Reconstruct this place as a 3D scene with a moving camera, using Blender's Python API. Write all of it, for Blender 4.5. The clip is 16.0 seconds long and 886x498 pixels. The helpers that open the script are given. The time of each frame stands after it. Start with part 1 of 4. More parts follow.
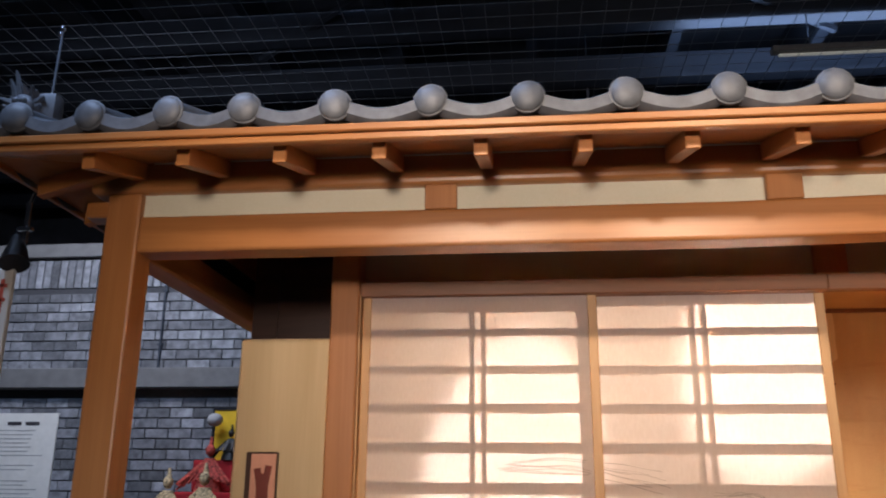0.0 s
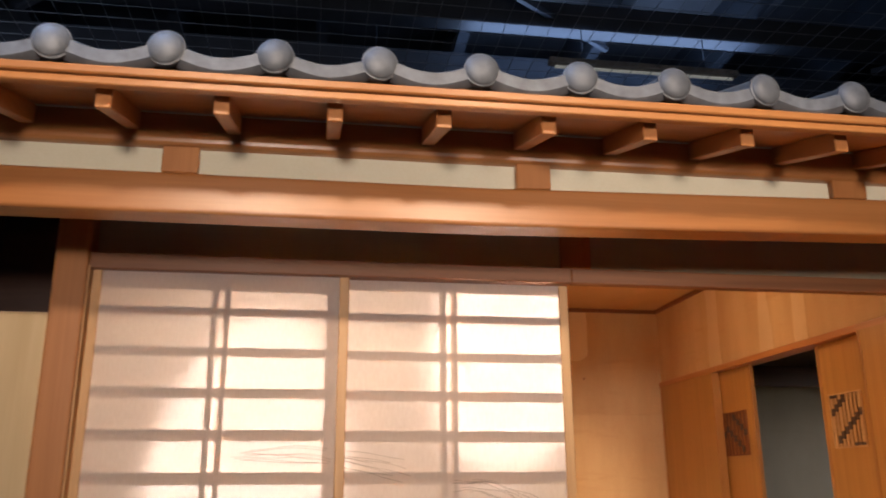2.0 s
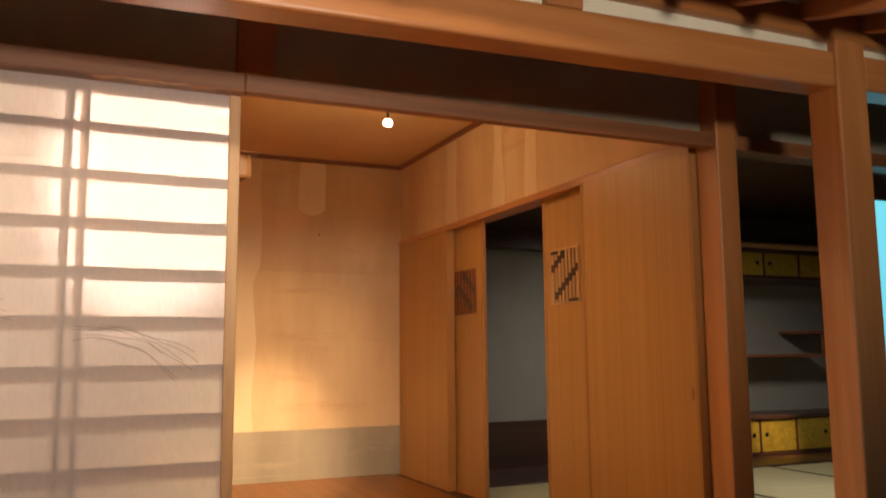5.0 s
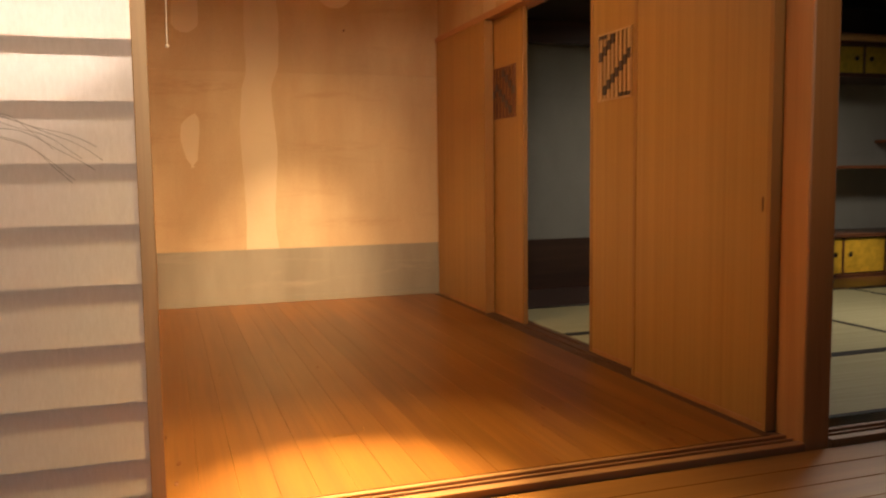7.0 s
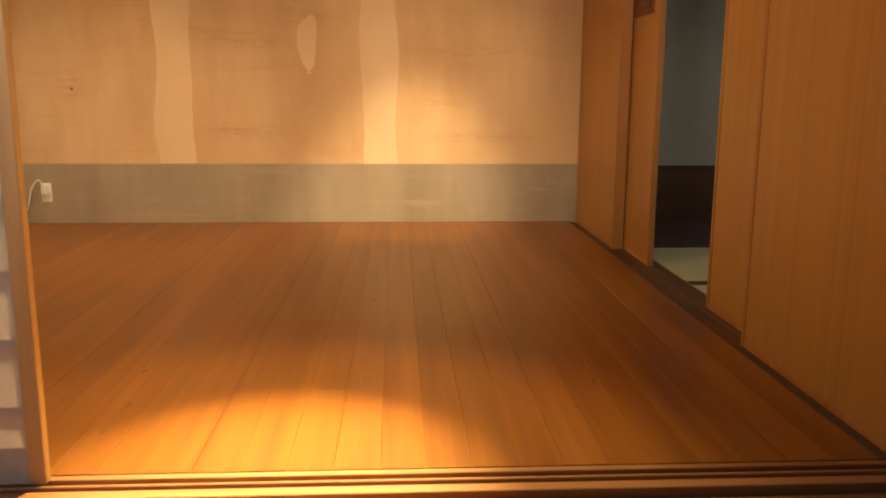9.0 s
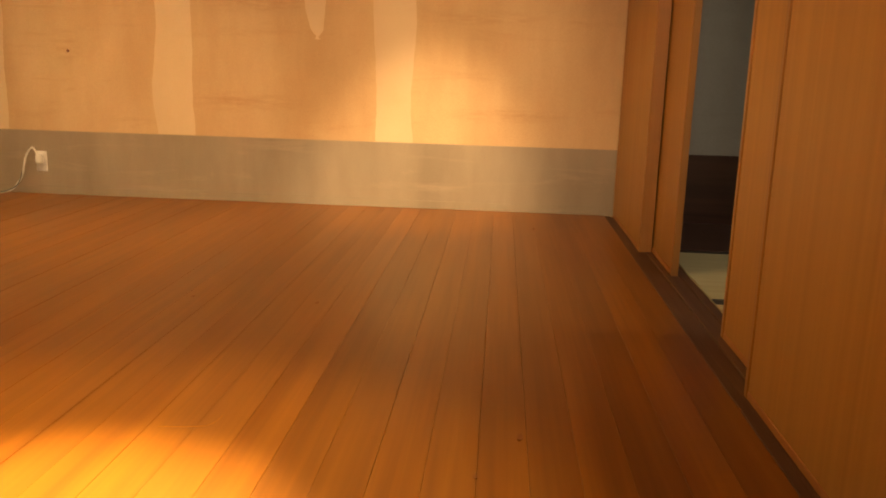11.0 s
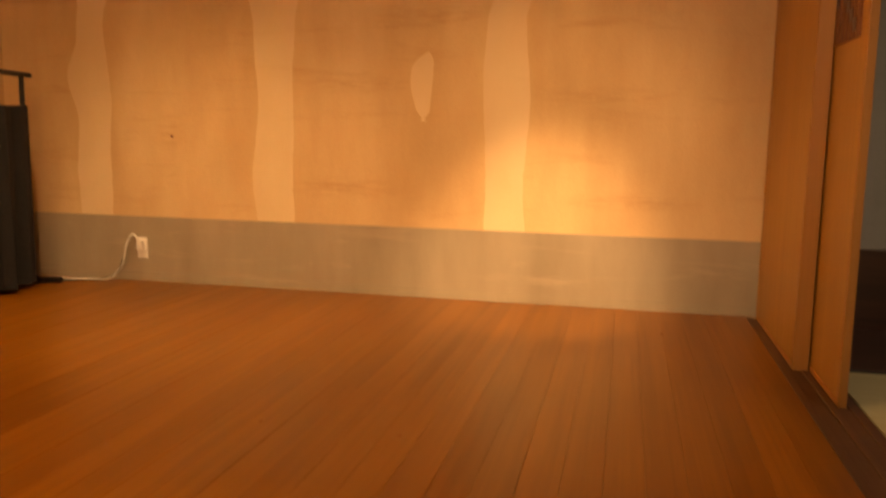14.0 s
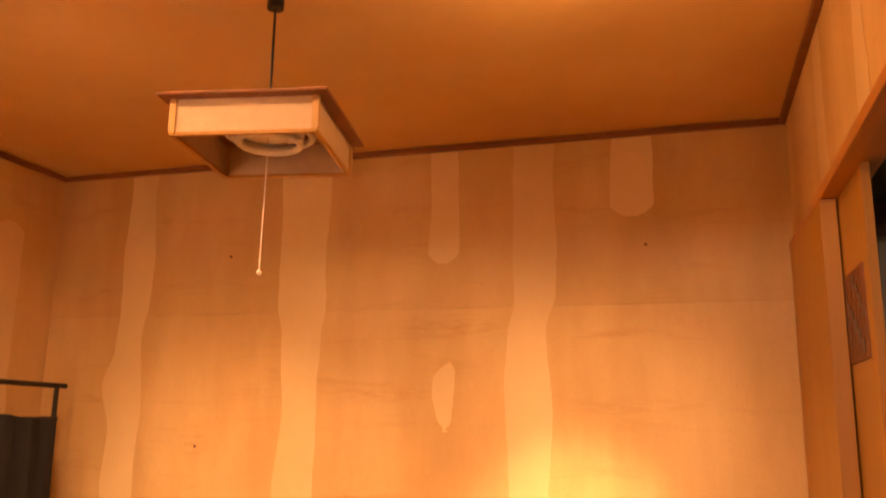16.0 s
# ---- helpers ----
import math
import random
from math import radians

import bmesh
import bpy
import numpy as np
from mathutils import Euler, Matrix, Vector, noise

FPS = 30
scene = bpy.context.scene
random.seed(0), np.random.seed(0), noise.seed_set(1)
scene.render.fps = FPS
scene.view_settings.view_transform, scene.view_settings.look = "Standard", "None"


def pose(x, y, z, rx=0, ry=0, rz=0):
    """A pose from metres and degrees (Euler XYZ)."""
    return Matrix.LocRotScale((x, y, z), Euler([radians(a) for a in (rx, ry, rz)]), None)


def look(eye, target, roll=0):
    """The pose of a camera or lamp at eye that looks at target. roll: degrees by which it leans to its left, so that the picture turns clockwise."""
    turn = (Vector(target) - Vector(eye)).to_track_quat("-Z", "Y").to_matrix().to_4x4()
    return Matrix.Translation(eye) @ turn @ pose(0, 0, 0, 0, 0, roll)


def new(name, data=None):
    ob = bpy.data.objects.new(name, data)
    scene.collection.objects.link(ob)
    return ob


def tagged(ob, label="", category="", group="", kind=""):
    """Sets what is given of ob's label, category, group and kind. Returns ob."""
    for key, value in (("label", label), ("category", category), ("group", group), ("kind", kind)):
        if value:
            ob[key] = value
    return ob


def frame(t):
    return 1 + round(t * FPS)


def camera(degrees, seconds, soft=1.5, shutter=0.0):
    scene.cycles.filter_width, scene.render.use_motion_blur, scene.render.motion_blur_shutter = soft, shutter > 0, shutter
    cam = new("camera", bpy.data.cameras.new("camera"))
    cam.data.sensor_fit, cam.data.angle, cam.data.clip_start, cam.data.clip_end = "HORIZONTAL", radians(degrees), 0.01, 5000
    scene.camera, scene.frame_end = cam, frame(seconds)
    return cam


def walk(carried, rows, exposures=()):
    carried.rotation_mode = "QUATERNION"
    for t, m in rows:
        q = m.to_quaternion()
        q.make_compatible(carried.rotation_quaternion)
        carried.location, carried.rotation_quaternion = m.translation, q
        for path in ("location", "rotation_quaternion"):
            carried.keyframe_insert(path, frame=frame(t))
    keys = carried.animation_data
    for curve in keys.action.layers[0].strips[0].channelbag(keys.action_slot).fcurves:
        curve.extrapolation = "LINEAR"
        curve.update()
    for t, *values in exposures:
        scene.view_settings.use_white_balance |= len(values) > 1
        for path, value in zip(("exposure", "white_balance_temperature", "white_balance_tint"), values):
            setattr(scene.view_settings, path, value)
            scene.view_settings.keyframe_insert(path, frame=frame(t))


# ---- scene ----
cam = camera(56.5, 16.0, soft=1.9, shutter=0.4)
PATH = [
    (0, (-0.074, -0.131, 1.448), (-0.283, 1.776, 2.013), 0.5),
    (0.5, (-0.04, -0.134, 1.437), (-0.137, 1.785, 1.992), 0.1),
    (1, (0.006, -0.12, 1.432), (0.074, 1.801, 1.984), -0.6),
    (1.5, (0.03, -0.084, 1.427), (0.22, 1.83, 1.975), -0.8),
    (2, (0.069, 0.013, 1.432), (0.364, 1.913, 1.985), -0.3),
    (2.5, (0.118, 0.142, 1.448), (0.56, 2.014, 1.996), -0.3),
    (3, (0.167, 0.21, 1.436), (0.735, 2.057, 1.952), -0.9),
    (3.5, (0.245, 0.262, 1.427), (0.903, 2.093, 1.891), -0.8),
    (4, (0.35, 0.304, 1.403), (1.086, 2.116, 1.821), -1.2),
    (4.5, (0.499, 0.393, 1.403), (1.291, 2.199, 1.74), -0.8),
    (4.7, (0.544, 0.423, 1.39), (1.346, 2.231, 1.692), -0.8),
    (6.8, (1.027, 0.965, 1.298), (1.719, 2.835, 1.165), -0.5),
    (7, (1.092, 0.999, 1.3), (1.726, 2.886, 1.118), -0.7),
    (7.5, (1.231, 1.109, 1.277), (1.774, 3.012, 0.987), -1.5),
    (8, (1.395, 1.261, 1.26), (1.838, 3.179, 0.906), -1.0),
    (8.5, (1.621, 1.355, 1.253), (1.865, 3.305, 0.885), -0.0),
    (9, (1.829, 1.457, 1.258), (1.937, 3.418, 0.881), 0.3),
    (9.5, (1.978, 1.629, 1.252), (2.027, 3.588, 0.854), 0.7),
    (12, (2.423, 2.241, 1.188), (2.237, 4.177, 0.721), 1.8),
    (12.5, (2.416, 2.343, 1.181), (2.337, 4.274, 0.668), 2.1),
    (13, (2.412, 2.426, 1.188), (2.299, 4.348, 0.647), 1.5),
    (13.5, (2.382, 2.504, 1.267), (2.101, 4.421, 0.769), 0.2),
    (14, (2.334, 2.509, 1.28), (1.908, 4.444, 1.011), 1.0),
    (14.5, (2.474, 2.633, 1.325), (1.931, 4.557, 1.258), 1.2),
    (15, (2.484, 2.646, 1.359), (1.924, 4.563, 1.467), 1.3),
    (15.5, (2.49, 2.631, 1.392), (1.935, 4.533, 1.663), 1.3),
    (16, (2.5, 2.592, 1.415), (1.941, 4.469, 1.824), 0.8),
]
# exposure and white balance follow the clip's camera
EXPOSURES = [(0.0, 0.2, 6400, 18), (4.5, 0.15, 6400, 14), (7.0, -0.1, 6700, 10), (9.5, -0.1, 6600, 8), (12.0, 0.0, 8800, 17),
             (13.5, -0.03, 9400, 20), (14.5, -0.1, 10500, 28), (15.0, -0.08, 10600, 29), (16.0, 0.5, 11500, 42)]

walk(cam, [(t, look(eye, target, roll)) for t, eye, target, roll in PATH], EXPOSURES)

# ---- light ----
world = bpy.data.worlds.new("hall_dark")
world.use_nodes = True
world.node_tree.nodes["Background"].inputs[0].default_value = (0.25, 0.4, 0.8, 1)
world.node_tree.nodes["Background"].inputs[1].default_value = 0.055
scene.world = world


def spot(name, eye, target, watts, colour, angle=60, blend=0.6, radius=0.04):
    d = bpy.data.lights.new(name, "SPOT")
    d.energy, d.color, d.spot_size, d.spot_blend, d.shadow_soft_size = watts, colour, radians(angle), blend, radius
    ob = new(name, d)
    ob.matrix_world = look(eye, target)
    return ob


def area(name, eye, target, watts, colour, w, h):
    d = bpy.data.lights.new(name, "AREA")
    d.energy, d.color, d.shape, d.size, d.size_y = watts, colour, "RECTANGLE", w, h
    ob = new(name, d)
    ob.matrix_world = look(eye, target)
    return ob


WARM, SOFT, COOL = (1.0, 0.66, 0.31), (1.0, 0.86, 0.72), (0.45, 0.66, 1.0)
# downlights in the room's ceiling: a tilted beam each, and the wide spill of the same lamp
PAPER_LIGHT = (1.0, 0.90, 0.79)
BEAMS = (
    ("floor", (1.70, 4.25, 2.87), (1.54, 3.16, 0.42), 2700, (1.0, 0.77, 0.32), 25, 1.0, 3, 0.16),
    ("wall", (2.20, 4.90, 2.62), (1.88, 6.77, 0.44), 430, (1.0, 0.76, 0.45), 35, 1.0, 0, 0.28),
    ("corner", (0.35, 4.75, 2.87), (0.15, 6.25, 0.42), 240, (1.0, 0.76, 0.45), 70, 1.0, 34, 0.05),
    ("shoji_a", (0.02, 3.98, 2.87), (-0.13, 3.16, 1.62), 3300, PAPER_LIGHT, 28, 0.9, 70, 0.03),
    ("shoji_b", (1.08, 3.98, 2.87), (0.88, 3.16, 2.08), 4200, PAPER_LIGHT, 34, 0.8, 20, 0.03),
)
for nm, eye, target, watts, tint, angle, blend, spill, halo in BEAMS:
    spot(nm + "_downlight_beam", eye, target, watts, tint, angle, blend)
    spot(nm + "_downlight_halo", eye, target, watts * halo, tint, angle * 2.1, 1.0)
    if spill:
        spot(nm + "_downlight_spill", eye, (eye[0], eye[1], 0), spill, (1.0, 0.72, 0.42), 165, 0.5, 0.05)
# the bare bulb shines all round
d = bpy.data.lights.new("bulb_light", "POINT")
d.energy, d.color, d.shadow_soft_size = 7, WARM, 0.04
new("bulb_light", d).matrix_world = pose(2.20, 4.86, 2.63)
# display lights of the hall, behind the walker and low
spot("display_lamp_a", (-0.35, -1.2, 2.12), (-0.1, 2.6, 1.95), 270, SOFT, 66, 1.0, 0.22)
spot("display_lamp_b", (1.75, -1.2, 2.12), (2.2, 2.6, 2.9), 270, SOFT, 68, 1.0, 0.22)
spot("track_lamp_a", (-0.40, -1.1, 3.45), (-0.3, 2.5, 2.4), 300, (1.0, 0.80, 0.56), 37, 1.0, 0.13)
spot("track_lamp_b", (1.0, -1.1, 3.45), (1.0, 2.5, 2.4), 330, (1.0, 0.80, 0.56), 37, 1.0, 0.13)
# cool general light of the hall
area("hall_light", (-2.2, 0.3, 6.3), (-1.0, 2.2, 2.4), 190, COOL, 3.0, 1.0)
# unseen fill turned upwards, added to lift the dark ceiling
area("hall_ceiling_fill", (3.0, 7.5, 5.62), (3.0, 7.5, 9.0), 45, COOL, 3.0, 1.0)
# unseen fill over the brick wall, added to brighten the bricks
area("brick_wall_fill", (-3.6, 4.9, 4.6), (-3.6, 7.0, 2.2), 75, (0.8, 0.88, 1.0), 1.6, 0.4)
# a small accent light by the gold cupboards
spot("alcove_lamp", (5.9, 4.9, 2.6), (6.38, 6.2, 0.62), 420, WARM, 16, 0.9)
# unseen wide fill, added to brighten the mat room as a whole
spot("mat_room_fill", (5.2, 4.6, 2.62), (5.2, 4.7, 0), 150, SOFT, 165, 0.5, 0.3)

# ---- materials ----


class Nodes:
    """A node material under construction."""

    def __init__(self, name):
        self.m = bpy.data.materials.new(name)
        self.m.use_nodes = True
        self.t = self.m.node_tree
        self.b = self.t.nodes["Principled BSDF"]
        self.out = self.t.nodes["Material Output"]

    def n(self, kind, **inputs):
        nd = self.t.nodes.new("ShaderNode" + kind)
        for k, v in inputs.items():
            nd.inputs[k.replace("_", " ")].default_value = v
        return nd

    def link(self, a, b):
        self.t.links.new(a, b)

    def coords(self, scale=(1, 1, 1), shift=True):
        tc, mp = self.n("TexCoord"), self.n("Mapping")
        mp.inputs["Scale"].default_value = scale
        if shift:
            info, comb = self.n("ObjectInfo"), self.n("CombineXYZ")
            mul = self.n("Math")
            mul.operation = "MULTIPLY"
            mul.inputs[1].default_value = 37.0
            self.link(info.outputs["Random"], mul.inputs[0])
            for i in range(3):
                self.link(mul.outputs[0], comb.inputs[i])
            self.link(comb.outputs[0], mp.inputs["Location"])
        self.link(tc.outputs["Object"], mp.inputs["Vector"])
        return mp.outputs[0]

    def noise(self, vec, scale, detail=4.0, rough=0.55, dist=0.0):
        nd = self.n("TexNoise", Scale=scale, Detail=detail, Roughness=rough, Distortion=dist)
        self.link(vec, nd.inputs["Vector"])
        return nd.outputs["Fac"]

    def ramp(self, fac, stops):
        nd = self.n("ValToRGB")
        e = nd.color_ramp.elements
        e[0].position, e[0].color = stops[0][0], (*stops[0][1], 1)
        e[1].position, e[1].color = stops[-1][0], (*stops[-1][1], 1)
        for p, c in stops[1:-1]:
            e.new(p).color = (*c, 1)
        self.link(fac, nd.inputs[0])
        return nd.outputs[0]

    def mix(self, fac, a, b, mode="MIX"):
        nd = self.n("Mix")
        nd.data_type, nd.blend_type = "RGBA", mode
        for sock, v in ((nd.inputs[0], fac), (nd.inputs[6], a), (nd.inputs[7], b)):
            if isinstance(v, (int, float)):
                sock.default_value = v
            elif isinstance(v, tuple):
                sock.default_value = (*v, 1)
            else:
                self.link(v, sock)
        return nd.outputs[2]

    def vary(self, colour, amount=0.2):
        """Brightness from piece to piece."""
        info, mr = self.n("ObjectInfo"), self.n("MapRange")
        mr.inputs["To Min"].default_value, mr.inputs["To Max"].default_value = 1 - amount, 1 + amount
        self.link(info.outputs["Random"], mr.inputs["Value"])
        nd = self.n("VectorMath")
        nd.operation = "MULTIPLY"
        self.link(colour, nd.inputs[0])
        comb = self.n("CombineXYZ")
        for i in range(3):
            self.link(mr.outputs[0], comb.inputs[i])
        self.link(comb.outputs[0], nd.inputs[1])
        return nd.outputs[0]

    def bump(self, fac, strength, distance=0.002):
        nd = self.n("Bump", Strength=strength, Distance=distance)
        self.link(fac, nd.inputs["Height"])
        self.link(nd.outputs[0], self.b.inputs["Normal"])

    def done(self, colour, rough=0.5, metal=0.0, spec=0.5, coat=0.0):
        if isinstance(colour, tuple):
            self.b.inputs["Base Color"].default_value = (*colour, 1)
        else:
            self.link(colour, self.b.inputs["Base Color"])
        if isinstance(rough, (int, float)):
            self.b.inputs["Roughness"].default_value = rough
        else:
            self.link(rough, self.b.inputs["Roughness"])
        self.b.inputs["Metallic"].default_value = metal
        self.b.inputs["Specular IOR Level"].default_value = spec
        self.b.inputs["Coat Weight"].default_value = coat
        self.b.inputs["Coat Roughness"].default_value = 0.30
        return self.m


def wood(name, dark, light, axis, rough=0.42, vary=0.08, grain=1.0, coat=0.0, knots=False, bump=0.12, fibres=0.25, along=0.55, warp=1.1, uneven=0.0):
    """Timber with its grain along one axis, figure and fine fibres."""
    k = Nodes(name)
    s = [9.0 * grain, 9.0 * grain, 9.0 * grain]
    s[axis] = along
    v = k.coords(tuple(s))
    figure = k.noise(v, 1.1, 3.0, 0.5, warp)
    f2 = [70.0, 70.0, 70.0]
    f2[axis] = 1.6
    fibre = k.noise(k.coords(tuple(f2)), 1.6, 3.0, 0.6)
    mid = tuple((a + b) / 2 for a, b in zip(dark, light))
    c = k.ramp(figure, [(0.28, dark), (0.5, mid), (0.68, light)])
    c = k.mix(fibres, c, k.ramp(fibre, [(0.3, dark), (0.7, light)]))
    if knots:
        kn = k.n("TexVoronoi", Scale=1.0, Randomness=1.0)
        q = [5.5, 5.5, 5.5]
        q[axis] = 2.2
        k.link(k.coords(tuple(q)), kn.inputs["Vector"])
        spotc = k.ramp(kn.outputs["Distance"], [(0.0, (0, 0, 0)), (0.05, (1, 1, 1))])
        c = k.mix(spotc, tuple(x * 0.5 for x in dark), c)
    if vary:
        c = k.vary(c, vary)
    soil = k.noise(k.coords((1.3, 1.3, 1.3)), 1.5, 3.0)
    r = k.n("MapRange")
    r.inputs["To Min"].default_value, r.inputs["To Max"].default_value = max(0.29, rough - 0.05), max(0.35, rough + 0.10)
    k.link(soil, r.inputs["Value"])
    k.bump(fibre, bump, 0.001)
    if uneven:
        # hand-planed face: long shallow hollows
        s = [7.0, 7.0, 7.0]
        s[axis] = 2.6
        hollow = k.n("Bump", Strength=uneven, Distance=0.006)
        k.link(k.noise(k.coords(tuple(s)), 1.0, 2.0, 0.5), hollow.inputs["Height"])
        k.link(k.b.inputs["Normal"].links[0].from_socket, hollow.inputs["Normal"])
        k.link(hollow.outputs[0], k.b.inputs["Normal"])
    return k.done(c, r.outputs[0], coat=coat)


def floor_wood(name):
    """Varnished planks: slight tone from plank to plank, long soft figure and fine fibres."""
    k = Nodes(name)
    geo, info, slide, shift = k.n("NewGeometry"), k.n("ObjectInfo"), k.n("Math"), k.n("CombineXYZ")
    slide.operation = "MULTIPLY"
    slide.inputs[1].default_value = 11.0
    k.link(info.outputs["Random"], slide.inputs[0])
    k.link(slide.outputs[0], shift.inputs[1])
    place = k.n("VectorMath")
    place.operation = "ADD"
    k.link(geo.outputs["Position"], place.inputs[0])
    k.link(shift.outputs[0], place.inputs[1])

    def along(x, y):
        mp = k.n("Mapping")
        mp.inputs["Scale"].default_value = (x, y, 1.0)
        k.link(place.outputs[0], mp.inputs["Vector"])
        return mp.outputs[0]
    a, b = (0.150, 0.045, 0.0056), (0.256, 0.090, 0.0128)
    c = k.ramp(k.noise(along(14, 0.5), 1.0, 2.0, 0.5), [(0.3, a), (0.7, b)])
    c = k.mix(0.3, c, k.ramp(k.noise(along(90, 1.6), 1.0, 2.0, 0.5), [(0.3, a), (0.7, b)]))
    flame = k.noise(along(30, 1.3), 1.0, 2.0, 0.5)
    c = k.mix(k.ramp(flame, [(0.5, (0, 0, 0)), (0.72, (0.45, 0.45, 0.45))]), c, (0.125, 0.036, 0.005))
    c = k.vary(c, 0.11)
    r = k.n("MapRange")
    r.inputs["To Min"].default_value, r.inputs["To Max"].default_value = 0.288, 0.35
    k.link(k.noise(along(1.5, 0.8), 1.0, 2.0, 0.5), r.inputs["Value"])
    return k.done(c, r.outputs[0], spec=0.45)


def plaster(name, a, b, stain, stain_amount=0.35, rough=0.85, grain=220.0, bump=0.15, streak=(1.2, 1.2, 0.5), smudges=()):
    k = Nodes(name)
    broad = k.noise(k.coords(streak, False), 1.6, 4.0, 0.6)
    c = k.ramp(broad, [(0.3, a), (0.7, b)])
    smear = k.noise(k.coords((0.7, 0.7, 5.0), False), 1.9, 5.0, 0.65, 0.5)
    c = k.mix(k.ramp(smear, [(0.56, (0, 0, 0)), (0.74, (stain_amount,) * 3)]), c, stain)
    for x, z, rx, rz in smudges:
        # a rubbed brown mark of its own shape on the board
        tc, mp, gr = k.n("TexCoord"), k.n("Mapping"), k.n("TexGradient")
        gr.gradient_type = "SPHERICAL"
        mp.inputs["Scale"].default_value = (1 / rx, 0.01, 1 / rz)
        mp.inputs["Location"].default_value = (-x / rx, 0, -z / rz)
        k.link(tc.outputs["Object"], mp.inputs["Vector"])
        k.link(mp.outputs[0], gr.inputs["Vector"])
        brush = k.noise(k.coords((5, 1, 30), False), 1.5, 4.0, 0.6)
        mk = k.mix(1.0, k.ramp(gr.outputs["Fac"], [(0.0, (0, 0, 0)), (0.9, (0.55, 0.55, 0.55))]), k.ramp(brush, [(0.40, (0, 0, 0)), (0.75, (1, 1, 1))]), "MULTIPLY")
        c = k.mix(mk, c, stain)
    fine = k.noise(k.coords((1, 1, 1), False), grain, 2.0)
    c = k.mix(0.06, c, k.ramp(fine, [(0.3, (0, 0, 0)), (0.7, (1, 1, 1))]), "OVERLAY")
    k.bump(fine, bump, 0.001)
    return k.done(c, rough, spec=0.25)


def plain(name, colour, rough=0.5, metal=0.0, spread=0.12, scale=14.0, bump=0.06, vary=0.0, coat=0.0):
    """A single-coloured surface with slight unevenness and wear."""
    k = Nodes(name)
    n1 = k.noise(k.coords((1, 1, 1)), scale, 4.0)
    lo = tuple(max(0.0, x * (1 - spread)) for x in colour)
    hi = tuple(min(1.0, x * (1 + spread)) for x in colour)
    c = k.ramp(n1, [(0.3, lo), (0.7, hi)])
    if vary:
        c = k.vary(c, vary)
    n2 = k.noise(k.coords((1, 1, 1)), scale * 12, 2.0)
    k.bump(n2, bump, 0.001)
    return k.done(c, rough, metal, coat=coat)


def glow(name, colour, strength):
    k = Nodes(name)
    k.b.inputs["Emission Color"].default_value = (*colour, 1)
    k.b.inputs["Emission Strength"].default_value = strength
    return k.done(colour, 0.6)


def paper_screen(name):
    """Japanese paper that lets light through."""
    k = Nodes(name)
    fib = k.noise(k.coords((40, 40, 12), False), 3.0, 5.0, 0.7)
    c = k.ramp(fib, [(0.3, (0.80, 0.76, 0.72)), (0.7, (0.88, 0.85, 0.82))])
    d, tr, mx = k.n("BsdfDiffuse"), k.n("BsdfTranslucent"), k.n("MixShader", Fac=0.5)
    k.link(k.mix(1.0, c, (0.80, 0.71, 0.67), "MULTIPLY"), d.inputs["Color"])
    k.link(c, tr.inputs["Color"])
    k.link(d.outputs[0], mx.inputs[1])
    k.link(tr.outputs[0], mx.inputs[2])
    k.link(mx.outputs[0], k.out.inputs["Surface"])
    return k.m


